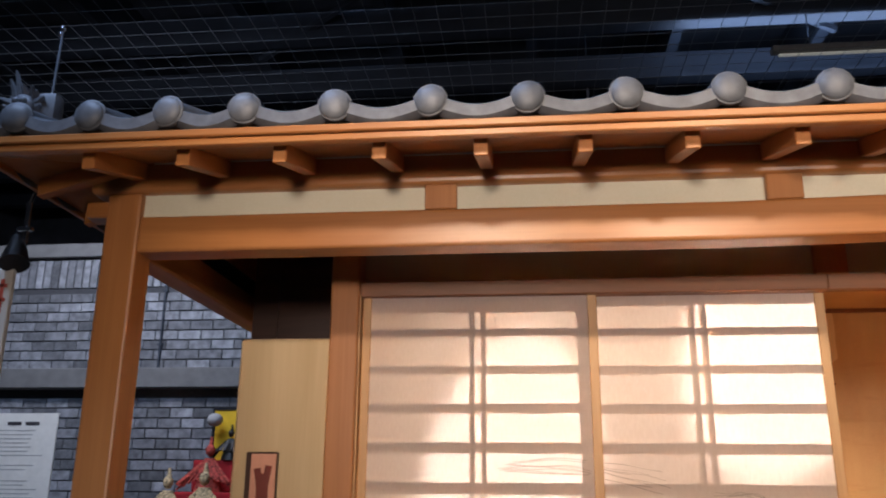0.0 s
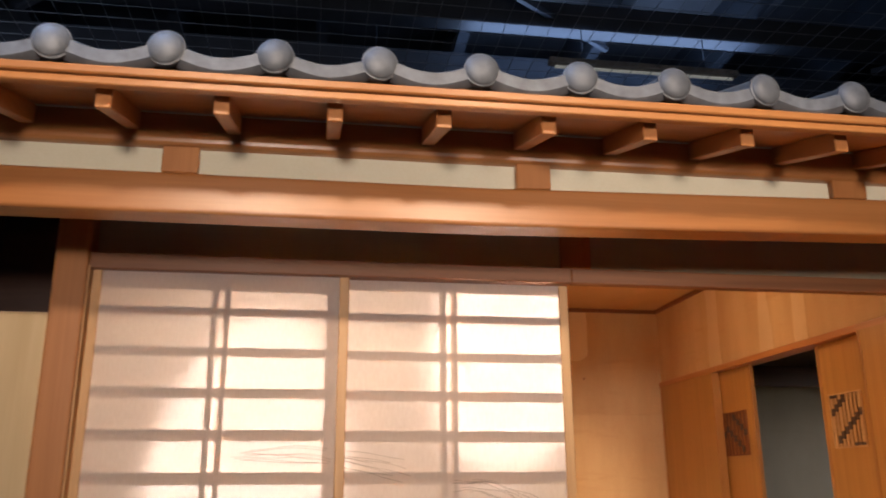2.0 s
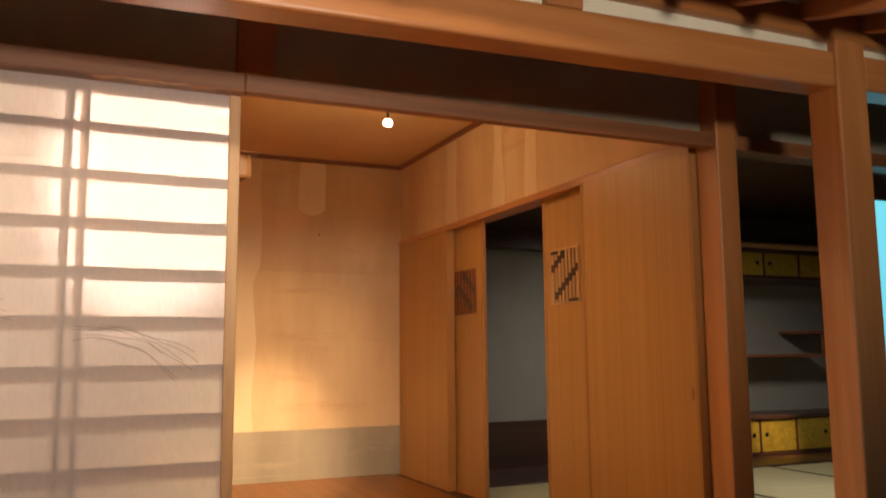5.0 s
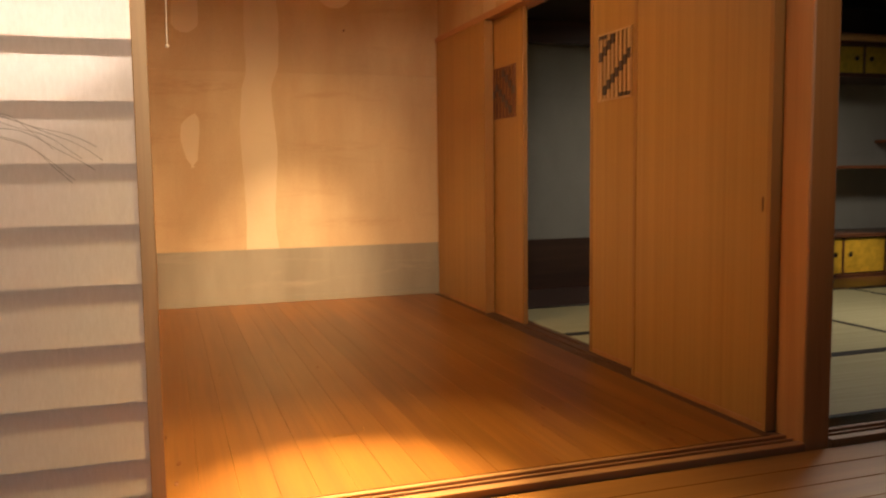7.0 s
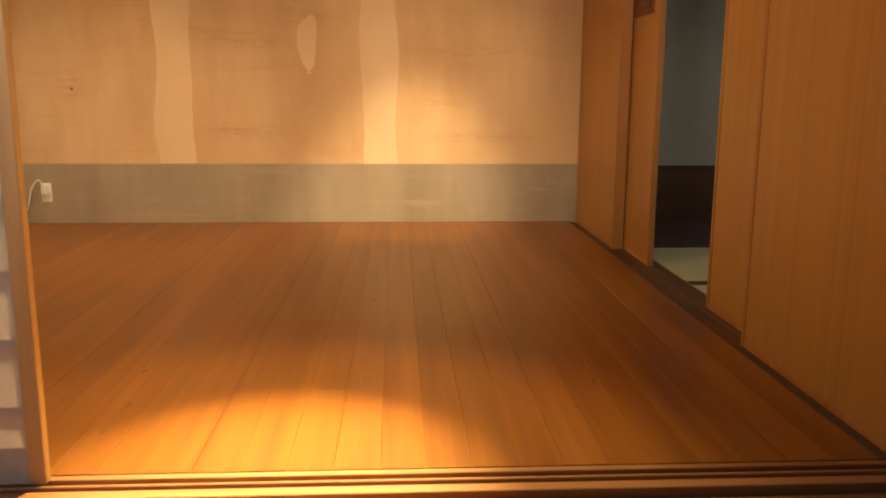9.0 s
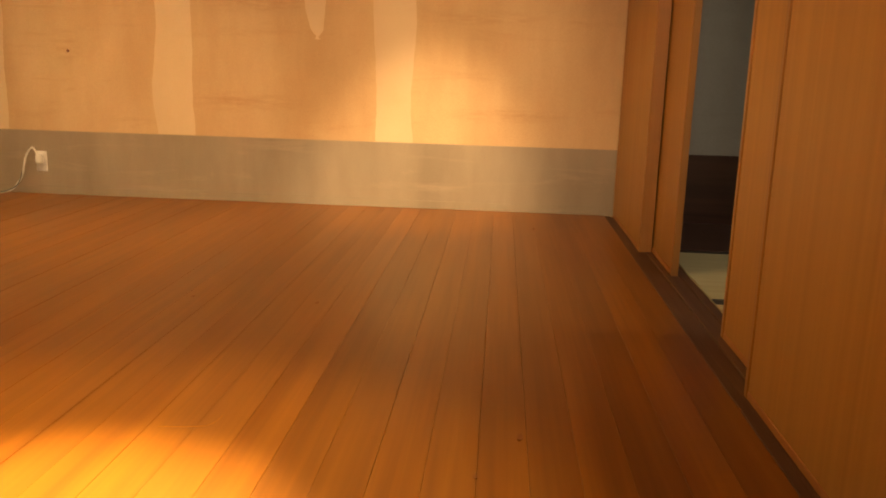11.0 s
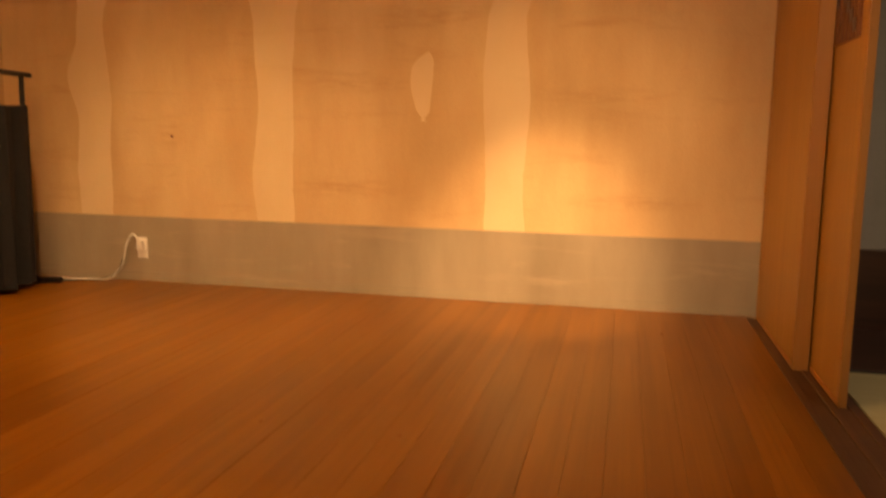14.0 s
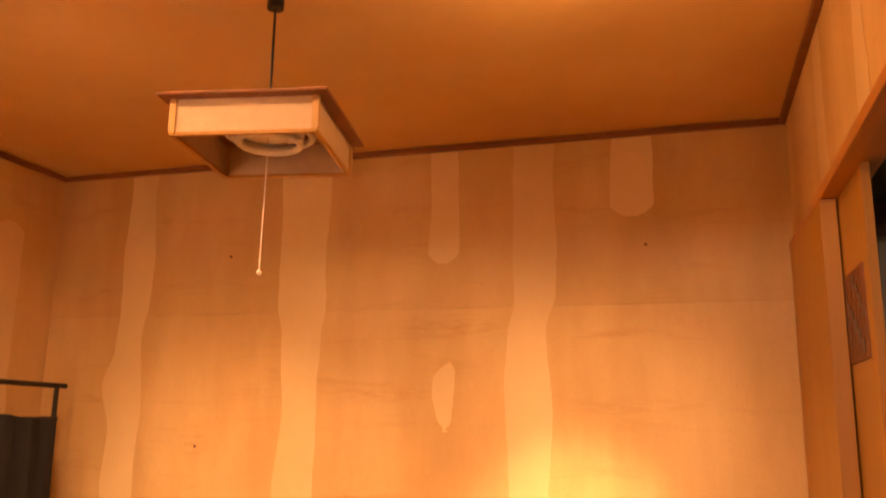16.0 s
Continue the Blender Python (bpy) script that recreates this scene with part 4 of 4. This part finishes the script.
solid("subfloor", box(WEST - 0.1, RX, FACE + 0.10, 6.77, 0.30, F - 0.055, 0), "hall", "dark subfloor under the rooms", "floor", "structure")


def cupboard(x0, x1, y, z0, z1, first, label):
    """A low wall cupboard with small gold sliding doors."""
    c = thing("wall_cupboard", ((x0 + x1) / 2, y + 0.2, z0), label, "cupboard", "alcove cupboards")
    part("top", box(x0, x1, y - 0.02, 6.655, z1, z1 + 0.03, 0.003), "dark", c)
    part("base", box(x0, x1, y - 0.01, 6.655, z0 - 0.03, z0, 0.003), "dark", c)
    part("back", box(x0, x1, y + 0.03, y + 0.04, z0, z1, 0), "dark", c)
    edges = [x0] + [x0 + first + 0.435 * i for i in range(int((x1 - x0 - first) / 0.435) + 1)]
    for i, (a, e) in enumerate(zip(edges, edges[1:])):
        w = e - a
        part("mullion", box(a - 0.008, a + 0.008, y - 0.008, y + 0.02, z0, z1, 0.001), "dark", c)
        dr = part("door", box(a + 0.01, a + w - 0.01, y, y + 0.015, z0 + 0.006, z1 - 0.006, 0.002), "gold", c, "small gold-leaf sliding door")
        kx = a + w - 0.075 if i % 2 else a + 0.075
        part("pull", cyl((kx, y - 0.005, (z0 + z1) / 2 + 0.01), (kx, y + 0.002, (z0 + z1) / 2 + 0.01), 0.020, 14), "black", dr, "round dark pull")
    return c


cupboard(5.53, 7.59, 6.2, 0.46, 0.75, 0.25, "low dark cupboard with gold-leaf sliding doors")
cupboard(5.53, 7.68, 6.2, 2.045, 2.26, 0.40, "high dark wall cupboard with gold-leaf sliding doors")
solid("shelf_rail", cyl((5.5, 6.16, 2.32), (7.88, 6.16, 2.32), 0.028, 12), "frame_x", "pale round rail above the high cupboard", "rail")
solid("base_board", box(5.5, 7.88, 5.745, 6.64, F - 0.03, F + 0.009, 0.003), "dark", "glossy dark board under the low cupboard", "board")
solid("alcove_shelf", box(5.5, 7.3, 6.28, 6.655, 1.30, 1.325, 0.003), "trim", "thin brown shelf in the alcove", "shelf")
st = thing("stepped_shelf", (7.0, 6.4, 1.49), "thin brown raised shelf with a small upright", "shelf")
part("board", box(6.97, 7.88, 6.28, 6.655, 1.52, 1.547, 0.003), "trim", st)
part("upright", box(7.17, 7.195, 6.30, 6.33, 1.325, 1.52, 0.001), "trim", st)
solid("alcove_pillar", cyl((5.47, 6.35, F), (5.47, 6.35, 2.66), 0.05, 16), "dark", "dark round alcove pillar", "post", "structure", smooth=40)

# a glowing display screen in the far bay
ds = thing("display_screen", (4.4, 3.32, 0.42), "tall glowing cyan display screen standing in the bay", "screen")
part("panel", box(3.93, 4.85, 3.30, 3.34, 0.55, 2.10, 0.004), "screenglow", ds, "glowing pale cyan surface")
part("bezel", box(3.89, 3.925, 3.29, 3.35, 0.5, 2.12, 0.004), "black", ds, "thin black bezel")
part("back", box(3.93, 4.85, 3.341, 3.36, 0.55, 2.12, 0.002), "black", ds)
part("stand", box(3.89, 4.89, 3.27, 3.40, F, 0.5, 0.004), "black", ds)

# ---- things in the boarded room ----
LX, LY, LZ = 1.13, 5.035, 2.30
pend = thing("pendant_lamp", (LX, LY, CEIL), "square wooden paper-sided pendant lamp, switched off", "pendant lamp")


def turned(bm, deg=10):
    bmesh.ops.rotate(bm, cent=(LX, LY, 0), matrix=Matrix.Rotation(radians(deg), 3, "Z"), verts=bm.verts)
    return bm


S2 = 0.236
part("ceiling_cup", cyl((LX, LY, CEIL - 0.045), (LX, LY, CEIL), 0.030, 18), "black", pend, "black ceiling cup", smooth=40)
part("cord", cyl((LX, LY, LZ + 0.15), (LX, LY, CEIL - 0.04), 0.005, 8), "black", pend, "black cord")
part("top_plate", turned(box(LX - S2 - 0.045, LX + S2 + 0.045, LY - S2 - 0.045, LY + S2 + 0.045, LZ + 0.125, LZ + 0.137, 0.003)), "trim", pend, "brown wooden top plate")
for sx in (-1, 1):
    for sy in (-1, 1):
        x, y = LX + sx * S2, LY + sy * S2
        part("corner_post", turned(box(x - 0.011, x + 0.011, y - 0.011, y + 0.011, LZ + 0.012, LZ + 0.125, 0.001)), "frame_z", pend)
    part("paper_side", turned(box(LX + sx * S2 - 0.0015, LX + sx * S2 + 0.0015, LY - S2 + 0.011, LY + S2 - 0.011, LZ + 0.012, LZ + 0.125, 0)), "shade", pend, "cream paper side")
    part("paper_side", turned(box(LX - S2 + 0.011, LX + S2 - 0.011, LY + sx * S2 - 0.0015, LY + sx * S2 + 0.0015, LZ + 0.012, LZ + 0.125, 0)), "shade", pend, "cream paper side")
    part("bottom_rail", turned(box(LX + sx * S2 - 0.008, LX + sx * S2 + 0.008, LY - S2 - 0.011, LY + S2 + 0.011, LZ, LZ + 0.012, 0.001)), "door", pend)
    part("bottom_rail", turned(box(LX - S2 + 0.0085, LX + S2 - 0.0085, LY + sx * S2 - 0.008, LY + sx * S2 + 0.008, LZ, LZ + 0.0118, 0.001)), "door", pend)
part("tube", ring((LX + 0.02, LY - 0.02, LZ + 0.045), 0.105, 0.013), "tube", pend, "unlit ring tube", 60)
part("tube", ring((LX + 0.02, LY - 0.02, LZ + 0.075), 0.145, 0.013), "tube", pend, "unlit ring tube", 60)
part("holder", joined(cyl((LX, LY, LZ + 0.08), (LX, LY, LZ + 0.125), 0.09, 20), box(LX + 0.09, LX + 0.15, LY - 0.045, LY - 0.015, LZ + 0.035, LZ + 0.085, 0.003)), "white", pend, "white tube holder")
part("pull_string", cyl((LX, LY - 0.005, 1.90), (LX + 0.004, LY, LZ + 0.09), 0.0022, 6), "white", pend, "pale pull string")
part("pull_knob", ball((LX, LY - 0.005, 1.895), 0.009), "white", pend, "small round pull knob")


def downlight(x, y):
    d = thing("downlight", (x, y, CEIL), "small round recessed ceiling downlight, lit", "downlight", "ceiling downlights")
    part("rim", ring((x, y, CEIL - 0.003), 0.046, 0.006), "white", d, "white rim", 60)
    part("lens", cyl((x, y, CEIL - 0.006), (x, y, CEIL - 0.001), 0.040, 20), "lampglow", d, "glowing lens")


for x, y in ((1.70, 4.25), (0.35, 4.75), (0.02, 3.98), (1.08, 3.98)):
    downlight(x, y)

bulb = thing("ceiling_lamp", (2.20, 4.86, CEIL), "small bare lit bulb on a short ceiling holder", "lamp")
part("holder", joined(cyl((2.20, 4.86, 2.705), (2.20, 4.86, CEIL - 0.012), 0.008, 12), cyl((2.20, 4.86, CEIL - 0.012), (2.20, 4.86, CEIL), 0.045, 18)), "black", bulb, "slim dark holder", 40)
part("bulb", ball((2.20, 4.86, 2.69), 0.027, 1, 1, 0.75), "lampglow", bulb, "glowing round bulb", 60)

# garment rack with a black cover
rack = thing("garment_rack", (-0.89, 6.1, F), "black metal garment rack on feet beside the wall", "garment rack")
ra, rb = Vector((-0.95, 6.55, 0)), Vector((-0.81, 5.45, 0))
up = lambda p, z: (p.x, p.y, z)
ab = (rb - ra).normalized()
part("top_bar", cyl(up(ra - ab * 0.05, 1.583), up(rb, 1.583), 0.014, 12), "black", rack)
for q in (ra + ab * 0.03, rb - ab * 0.05):
    part("upright", cyl(up(q, F + 0.03), up(q, 1.583), 0.014, 12), "black", rack)
    sd = Vector((ab.y, -ab.x, 0)) * 0.18
    part("foot", cyl(up(q - sd, F + 0.022), up(q + sd, F + 0.022), 0.016, 10), "black", rack)
part("lower_bar", cyl(up(ra, 1.40), up(rb, 1.40), 0.008, 8), "black", rack)
cl = bmesh.new()
cols = []
for i in range(41):
    u = i / 40
    p = ra + (rb - ra) * (0.13 + 0.80 * u)
    off = 0.030 * math.sin(u * 31) + 0.014 * math.sin(u * 77 + 1)
    cols.append([[cl.verts.new((p.x + (0.055 + s * 0.05 + off * (0.4 + 0.6 * (1 - z))), p.y, 0.455 + 0.955 * z - 0.01 * math.sin(u * 9))) for z in (0, 0.3, 0.6, 0.9, 1.0)] for s in (1, -1.4)])
for a, b in zip(cols, cols[1:]):
    for s in (0, 1):
        for j in range(4):
            cl.faces.new((a[s][j], b[s][j], b[s][j + 1], a[s][j + 1]))
    cl.faces.new((a[0][4], b[0][4], b[1][4], a[1][4]))
    cl.faces.new((a[0][0], b[0][0], b[1][0], a[1][0]))
for c in (cols[0], cols[-1]):
    for j in range(4):
        cl.faces.new((c[0][j], c[0][j + 1], c[1][j + 1], c[1][j]))
solid("cloth_cover", cl, "cloth", "black cloth hanging in folds over the rack", "cloth", smooth=50)

ox = -0.385
so = thing("wall_socket", (ox, NORTH - 0.01, 0.62), "white wall socket with a plug in the grey band", "socket")
part("plate", box(ox - 0.032, ox + 0.032, NORTH - 0.014, NORTH - 0.006, 0.555, 0.675, 0.003), "white", so)
part("plug", box(ox - 0.02, ox + 0.016, NORTH - 0.050, NORTH - 0.014, 0.605, 0.655, 0.005), "white", so, "white plug")
solid("power_cable", tube([(ox - 0.003, NORTH - 0.045, 0.65), (ox - 0.02, NORTH - 0.07, 0.70), (ox - 0.07, NORTH - 0.06, 0.64), (ox - 0.11, NORTH - 0.05, 0.52), (ox - 0.19, NORTH - 0.06, 0.435),
                           (ox - 0.33, NORTH - 0.10, 0.427), (ox - 0.46, NORTH - 0.14, 0.428), (ox - 0.56, NORTH - 0.20, 0.427), (ox - 0.66, NORTH - 0.30, 0.427)], 0.0055), "white", "white power cable running over the floor", "cable", smooth=60)
solid("power_cable", tube([(ox - 0.10, NORTH - 0.05, 0.56), (ox - 0.13, NORTH - 0.08, 0.47), (ox - 0.25, NORTH - 0.10, 0.428), (ox - 0.50, NORTH - 0.18, 0.427), (ox - 0.62, NORTH - 0.24, 0.427)], 0.003), "black", "thin black cable beside the white one", "cable", smooth=60)

# ---- west of the house: brick wall, signs, dolls ----
BY = 7.0
bw = tagged(thing("wall_brick", (-4, BY, 1.5), "dark grey brick wall with a concrete ledge", "wall"), kind="structure")
part("backing", box(-7.0, -1.17, BY + 0.012, BY + 0.3, 0, 3.6, 0), "mortar", bw)
part("ledge", box(-7.0, -1.17, BY - 0.12, BY + 0.3, 2.31, 2.487, 0.008), "ledge", bw, "grey concrete ledge")
part("coping", box(-7.0, -1.17, BY - 0.05, BY + 0.3, 3.55, 3.68, 0.006), "ledge", bw, "grey concrete coping")

cn = thing("conduit", (-3.43, BY - 0.02, 2.5), "thin dark conduit on the brick wall", "conduit")
part("pipe", cyl((-3.43, BY - 0.018, 2.487), (-3.43, BY - 0.018, 3.55), 0.012, 10), "steel", cn)
for z in (2.7, 3.2):
    part("clip", box(-3.455, -3.405, BY - 0.032, BY - 0.003, z, z + 0.02, 0.002), "steel", cn)

pb = thing("partition_board", (-1.07, 3.13, 0), "tall beige wooden partition board beside the house", "partition")
part("panel", box(-1.262, -0.887, 3.12, 3.15, 0.05, 2.045, 0.012, 3), "board", pb)
part("foot", box(-1.262, -0.887, 3.07, 3.20, 0, 0.05, 0.006), "board", pb)
cd = thing("framed_card", (-1.15, 3.1, 1.45), "small pink picture in a dark deep frame", "picture")
part("frame", box(-1.195, -1.070, 3.092, 3.119, 1.255, 1.592, 0.003), "dark", cd)
part("picture", box(-1.172, -1.072, 3.0875, 3.0915, 1.265, 1.585, 0.001), "pink", cd, "pale pink picture")
fig = bmesh.new()
for (a, b, r) in (((-1.145, 1.53), (-1.10, 1.30), 0.014), ((-1.10, 1.54), (-1.14, 1.29), 0.014), ((-1.122, 1.51), (-1.12, 1.36), 0.024)):
    fig = joined(fig, cyl((a[0], 3.0872, a[1]), (b[0], 3.0872, b[1]), r, 8))
for v in fig.verts:
    v.co.y = 3.0872 + (v.co.y - 3.0872) * 0.05
part("motif", fig, "maroon", cd, "dark red brushed motif")

ip = thing("info_panel", (-4.8, BY - 0.02, 1.55), "white printed information sheet fixed to the brick wall", "sign")
IX = -4.306
part("sheet", box(IX - 1.0, IX, BY - 0.03, BY - 0.012, 1.0, 2.096, 0.002), "sheet", ip)
rnd = random.Random(5)
for a, b in ((-0.62, -0.57), (-0.47, -0.34), (-0.30, -0.17)):
    part("heading", box(IX + a, IX + b, BY - 0.034, BY - 0.031, 1.99, 2.02, 0), "ink", ip, "dark unreadable heading")
for i in range(18):
    z = 1.94 - 0.036 * i - (0.05 if i > 6 else 0) - (0.06 if i > 8 else 0)
    part("text_line", box(IX - 0.9, IX - 0.10 - rnd.uniform(0, 0.16), BY - 0.033, BY - 0.031, z, z + 0.006, 0), "print", ip, "line of small grey print")

# banner board with red lettering at the edge of the view, and its spotlight
bn = thing("sign_board", (-2.0, 2.55, 1.9), "cream upright sign board with red brush marks", "sign")
part("leg", box(-2.10, -2.06, 2.511, 2.54, 0, 1.3, 0.003), "black", bn)
part("board", box(-2.30, -1.876, 2.49, 2.51, 1.2, 2.19, 0.003), "sheet", bn)
part("brush_mark", joined(box(-1.935, -1.89, 2.486, 2.489, 2.12, 2.132, 0), box(-1.915, -1.902, 2.486, 2.489, 2.03, 2.15, 0), box(-1.945, -1.892, 2.486, 2.489, 2.07, 2.082, 0)), "redink", bn, "red brush marks")
sp = thing("spotlight", (-1.87, 2.5, 2.3), "small black clip spotlight on a chrome bracket", "spotlight")
part("shade", cyl((-1.90, 2.52, 2.31), (-1.865, 2.47, 2.20), 0.022, 18, 0.05), "black", sp, "black conical shade", 40)
part("bracket", joined(box(-1.875, -1.855, 2.50, 2.51, 2.27, 2.44, 0.002), box(-1.895, -1.84, 2.495, 2.515, 2.33, 2.345, 0.002)), "chrome", sp, "chrome bracket")
part("stem", cyl((-1.865, 2.505, 2.43), (-1.85, 2.505, 2.50), 0.006, 8), "black", sp)

# doll stand
dx, dy = -2.60, 6.45
stand = thing("doll_stand", (dx, dy, 0), "red felt tiered stand for dolls before the brick wall", "display stand")
for i in range(4):
    part("tier", box(dx - 0.62 + 0.13 * i, dx + 0.75, dy - 0.53 + 0.2 * i, dy + 0.32, 0 if i == 0 else 0.93 + 0.25 * (i - 1), 0.93 + 0.25 * i, 0.015, 2), "red", stand)
gs = thing("gold_screen", (dx + 0.2, dy + 0.3, 1.68), "gold folding screen behind the dolls", "folding screen")
for i in range(3):
    a = dx - 0.165 + 0.29 * i
    lf = part("leaf", box(a, a + 0.285, dy + 0.26, dy + 0.28, 1.68, 2.11, 0.003), "goldscreen", gs)
    part("rim", joined(box(a, a + 0.285, dy + 0.252, dy + 0.26, 2.095, 2.11, 0), box(a, a + 0.012, dy + 0.252, dy + 0.26, 1.68, 2.095, 0)), "black", lf, "black lacquer rim")


def doll(x, y, z, h, robe, label):
    """A seated doll as one plain shape: flared robe, sleeves of loose strands, head and topknot."""
    bits = [cyl((x, y, z), (x, y, z + h * 0.62), h * 0.27, 14, h * 0.10)]
    rn = random.Random(int(1000 * (x + z)))
    for k in range(34):
        ang = math.pi * (k / 33)
        e = (x + h * (0.5 + rn.uniform(-0.06, 0.1)) * math.cos(ang), y - 0.04 - 0.1 * h * math.sin(ang), z + h * (0.06 + 0.18 * math.sin(ang) + rn.uniform(-0.04, 0.05)))
        bits.append(cyl((x + 0.1 * h * math.cos(ang), y - 0.02, z + h * 0.58), e, h * 0.014, 5, h * rn.uniform(0.018, 0.034)))
    bits += [ball((x, y - 0.01, z + h * 0.76), h * 0.10, 0.9, 1, 1.15), cyl((x, y, z + h * 0.85), (x, y, z + h * 1.02), h * 0.05, 8, h * 0.025)]
    solid("doll", joined(*bits), robe, label, "doll", group="dolls on the stand", smooth=40)


doll(dx - 0.05, dy - 0.02, 1.43, 0.42, "robered", "small doll in red robes on the stand")
doll(dx + 0.06, dy + 0.12, 1.68, 0.28, "black", "small doll in dark gold robes on the stand")
doll(dx - 0.28, dy - 0.24, 1.18, 0.42, "robe", "small doll in straw-coloured robes on the stand")
doll(dx + 0.01, dy - 0.24, 1.18, 0.46, "robe", "small doll in straw-coloured robes on the stand")
ln = thing("paper_lantern", (dx - 0.10, dy + 0.14, 1.68), "small round grey paper lantern on a black pole", "lantern")
part("shade", ball((dx - 0.10, dy + 0.14, 2.005), 0.065, 1, 1, 0.85), "print", ln, "round paper shade", 60)
part("pole", cyl((dx - 0.10, dy + 0.14, 1.68), (dx - 0.10, dy + 0.14, 1.97), 0.008, 8), "black", ln)

# ---- pieces: floor planks and bricks ----
PW = 0.108
n = int((EAST - 0.056 - WEST) / PW) + 1
PW = (EAST - 0.056 - WEST) / n
plank_me = mesh_of("plank", box(0.0002, PW - 0.0002, 3.195, NORTH - 0.008, F - 0.03, F, 0.0007), "floor")
for i in range(n):
    piece("plank", plank_me, floor, pose(WEST + PW * i, 0, 0.0004 * math.sin(i * 2.7)))

scratch = part("scratch", tube([(1.60, 3.695, F + 0.0006), (1.65, 3.70, F + 0.0006), (1.70, 3.712, F + 0.0006), (1.715, 3.735, F + 0.0006), (1.72, 3.77, F + 0.0006)], 0.0008, 4), "door", floor, "pale curved scratch")
# knots, long drops of dark wood let into the planks
rk = random.Random(23)
for x, y in [(1.09, 3.43), (2.31, 3.55), (1.10, 3.60), (2.64, 3.27), (2.65, 3.45)] + [(rk.uniform(-0.9, 2.8), rk.uniform(3.5, 6.4)) for _ in range(8)]:
    w, h = rk.uniform(0.004, 0.008), rk.uniform(0.008, 0.018)
    kb = cyl((0, 0, -0.002), (0, 0, 0.0004), 1.0, 12)
    for v in kb.verts:
        v.co = Vector((x + v.co.x * w + 0.1 * v.co.y * h, y + v.co.y * h * (1.5 if v.co.y > 0 else 1), F + 0.0005 + v.co.z))
    part("knot", kb, "trim", floor, "dark knot in the wood")
BL, BH, J = 0.204, 0.079, 0.011
brick_me = mesh_of("brick", box(0, BL, 0, 0.03, 0, BH, 0.003), "brick")
rb2 = random.Random(11)
for z0, z1 in ((1.25, 2.25), (2.49, 3.25)):
    rows = int((z1 - z0) / (BH + J))
    for r in range(rows):
        x = -5.1 + (0.5 * (BL + J) if r % 2 else 0)
        while x + BL < -2.4:
            piece("brick", brick_me, bw, pose(x, BY - 0.004 + rb2.uniform(-0.004, 0.004), z0 + r * (BH + J) + rb2.uniform(-0.001, 0.001)))
            x += BL + J
soldier_me = mesh_of("brick", box(0, 0.062, 0, 0.03, 0, 0.27, 0.003), "brick")
x = -5.2
while x < -3.0:
    piece("brick", soldier_me, bw, pose(x, BY - 0.004 + rb2.uniform(-0.003, 0.003), 3.258))
    x += 0.078
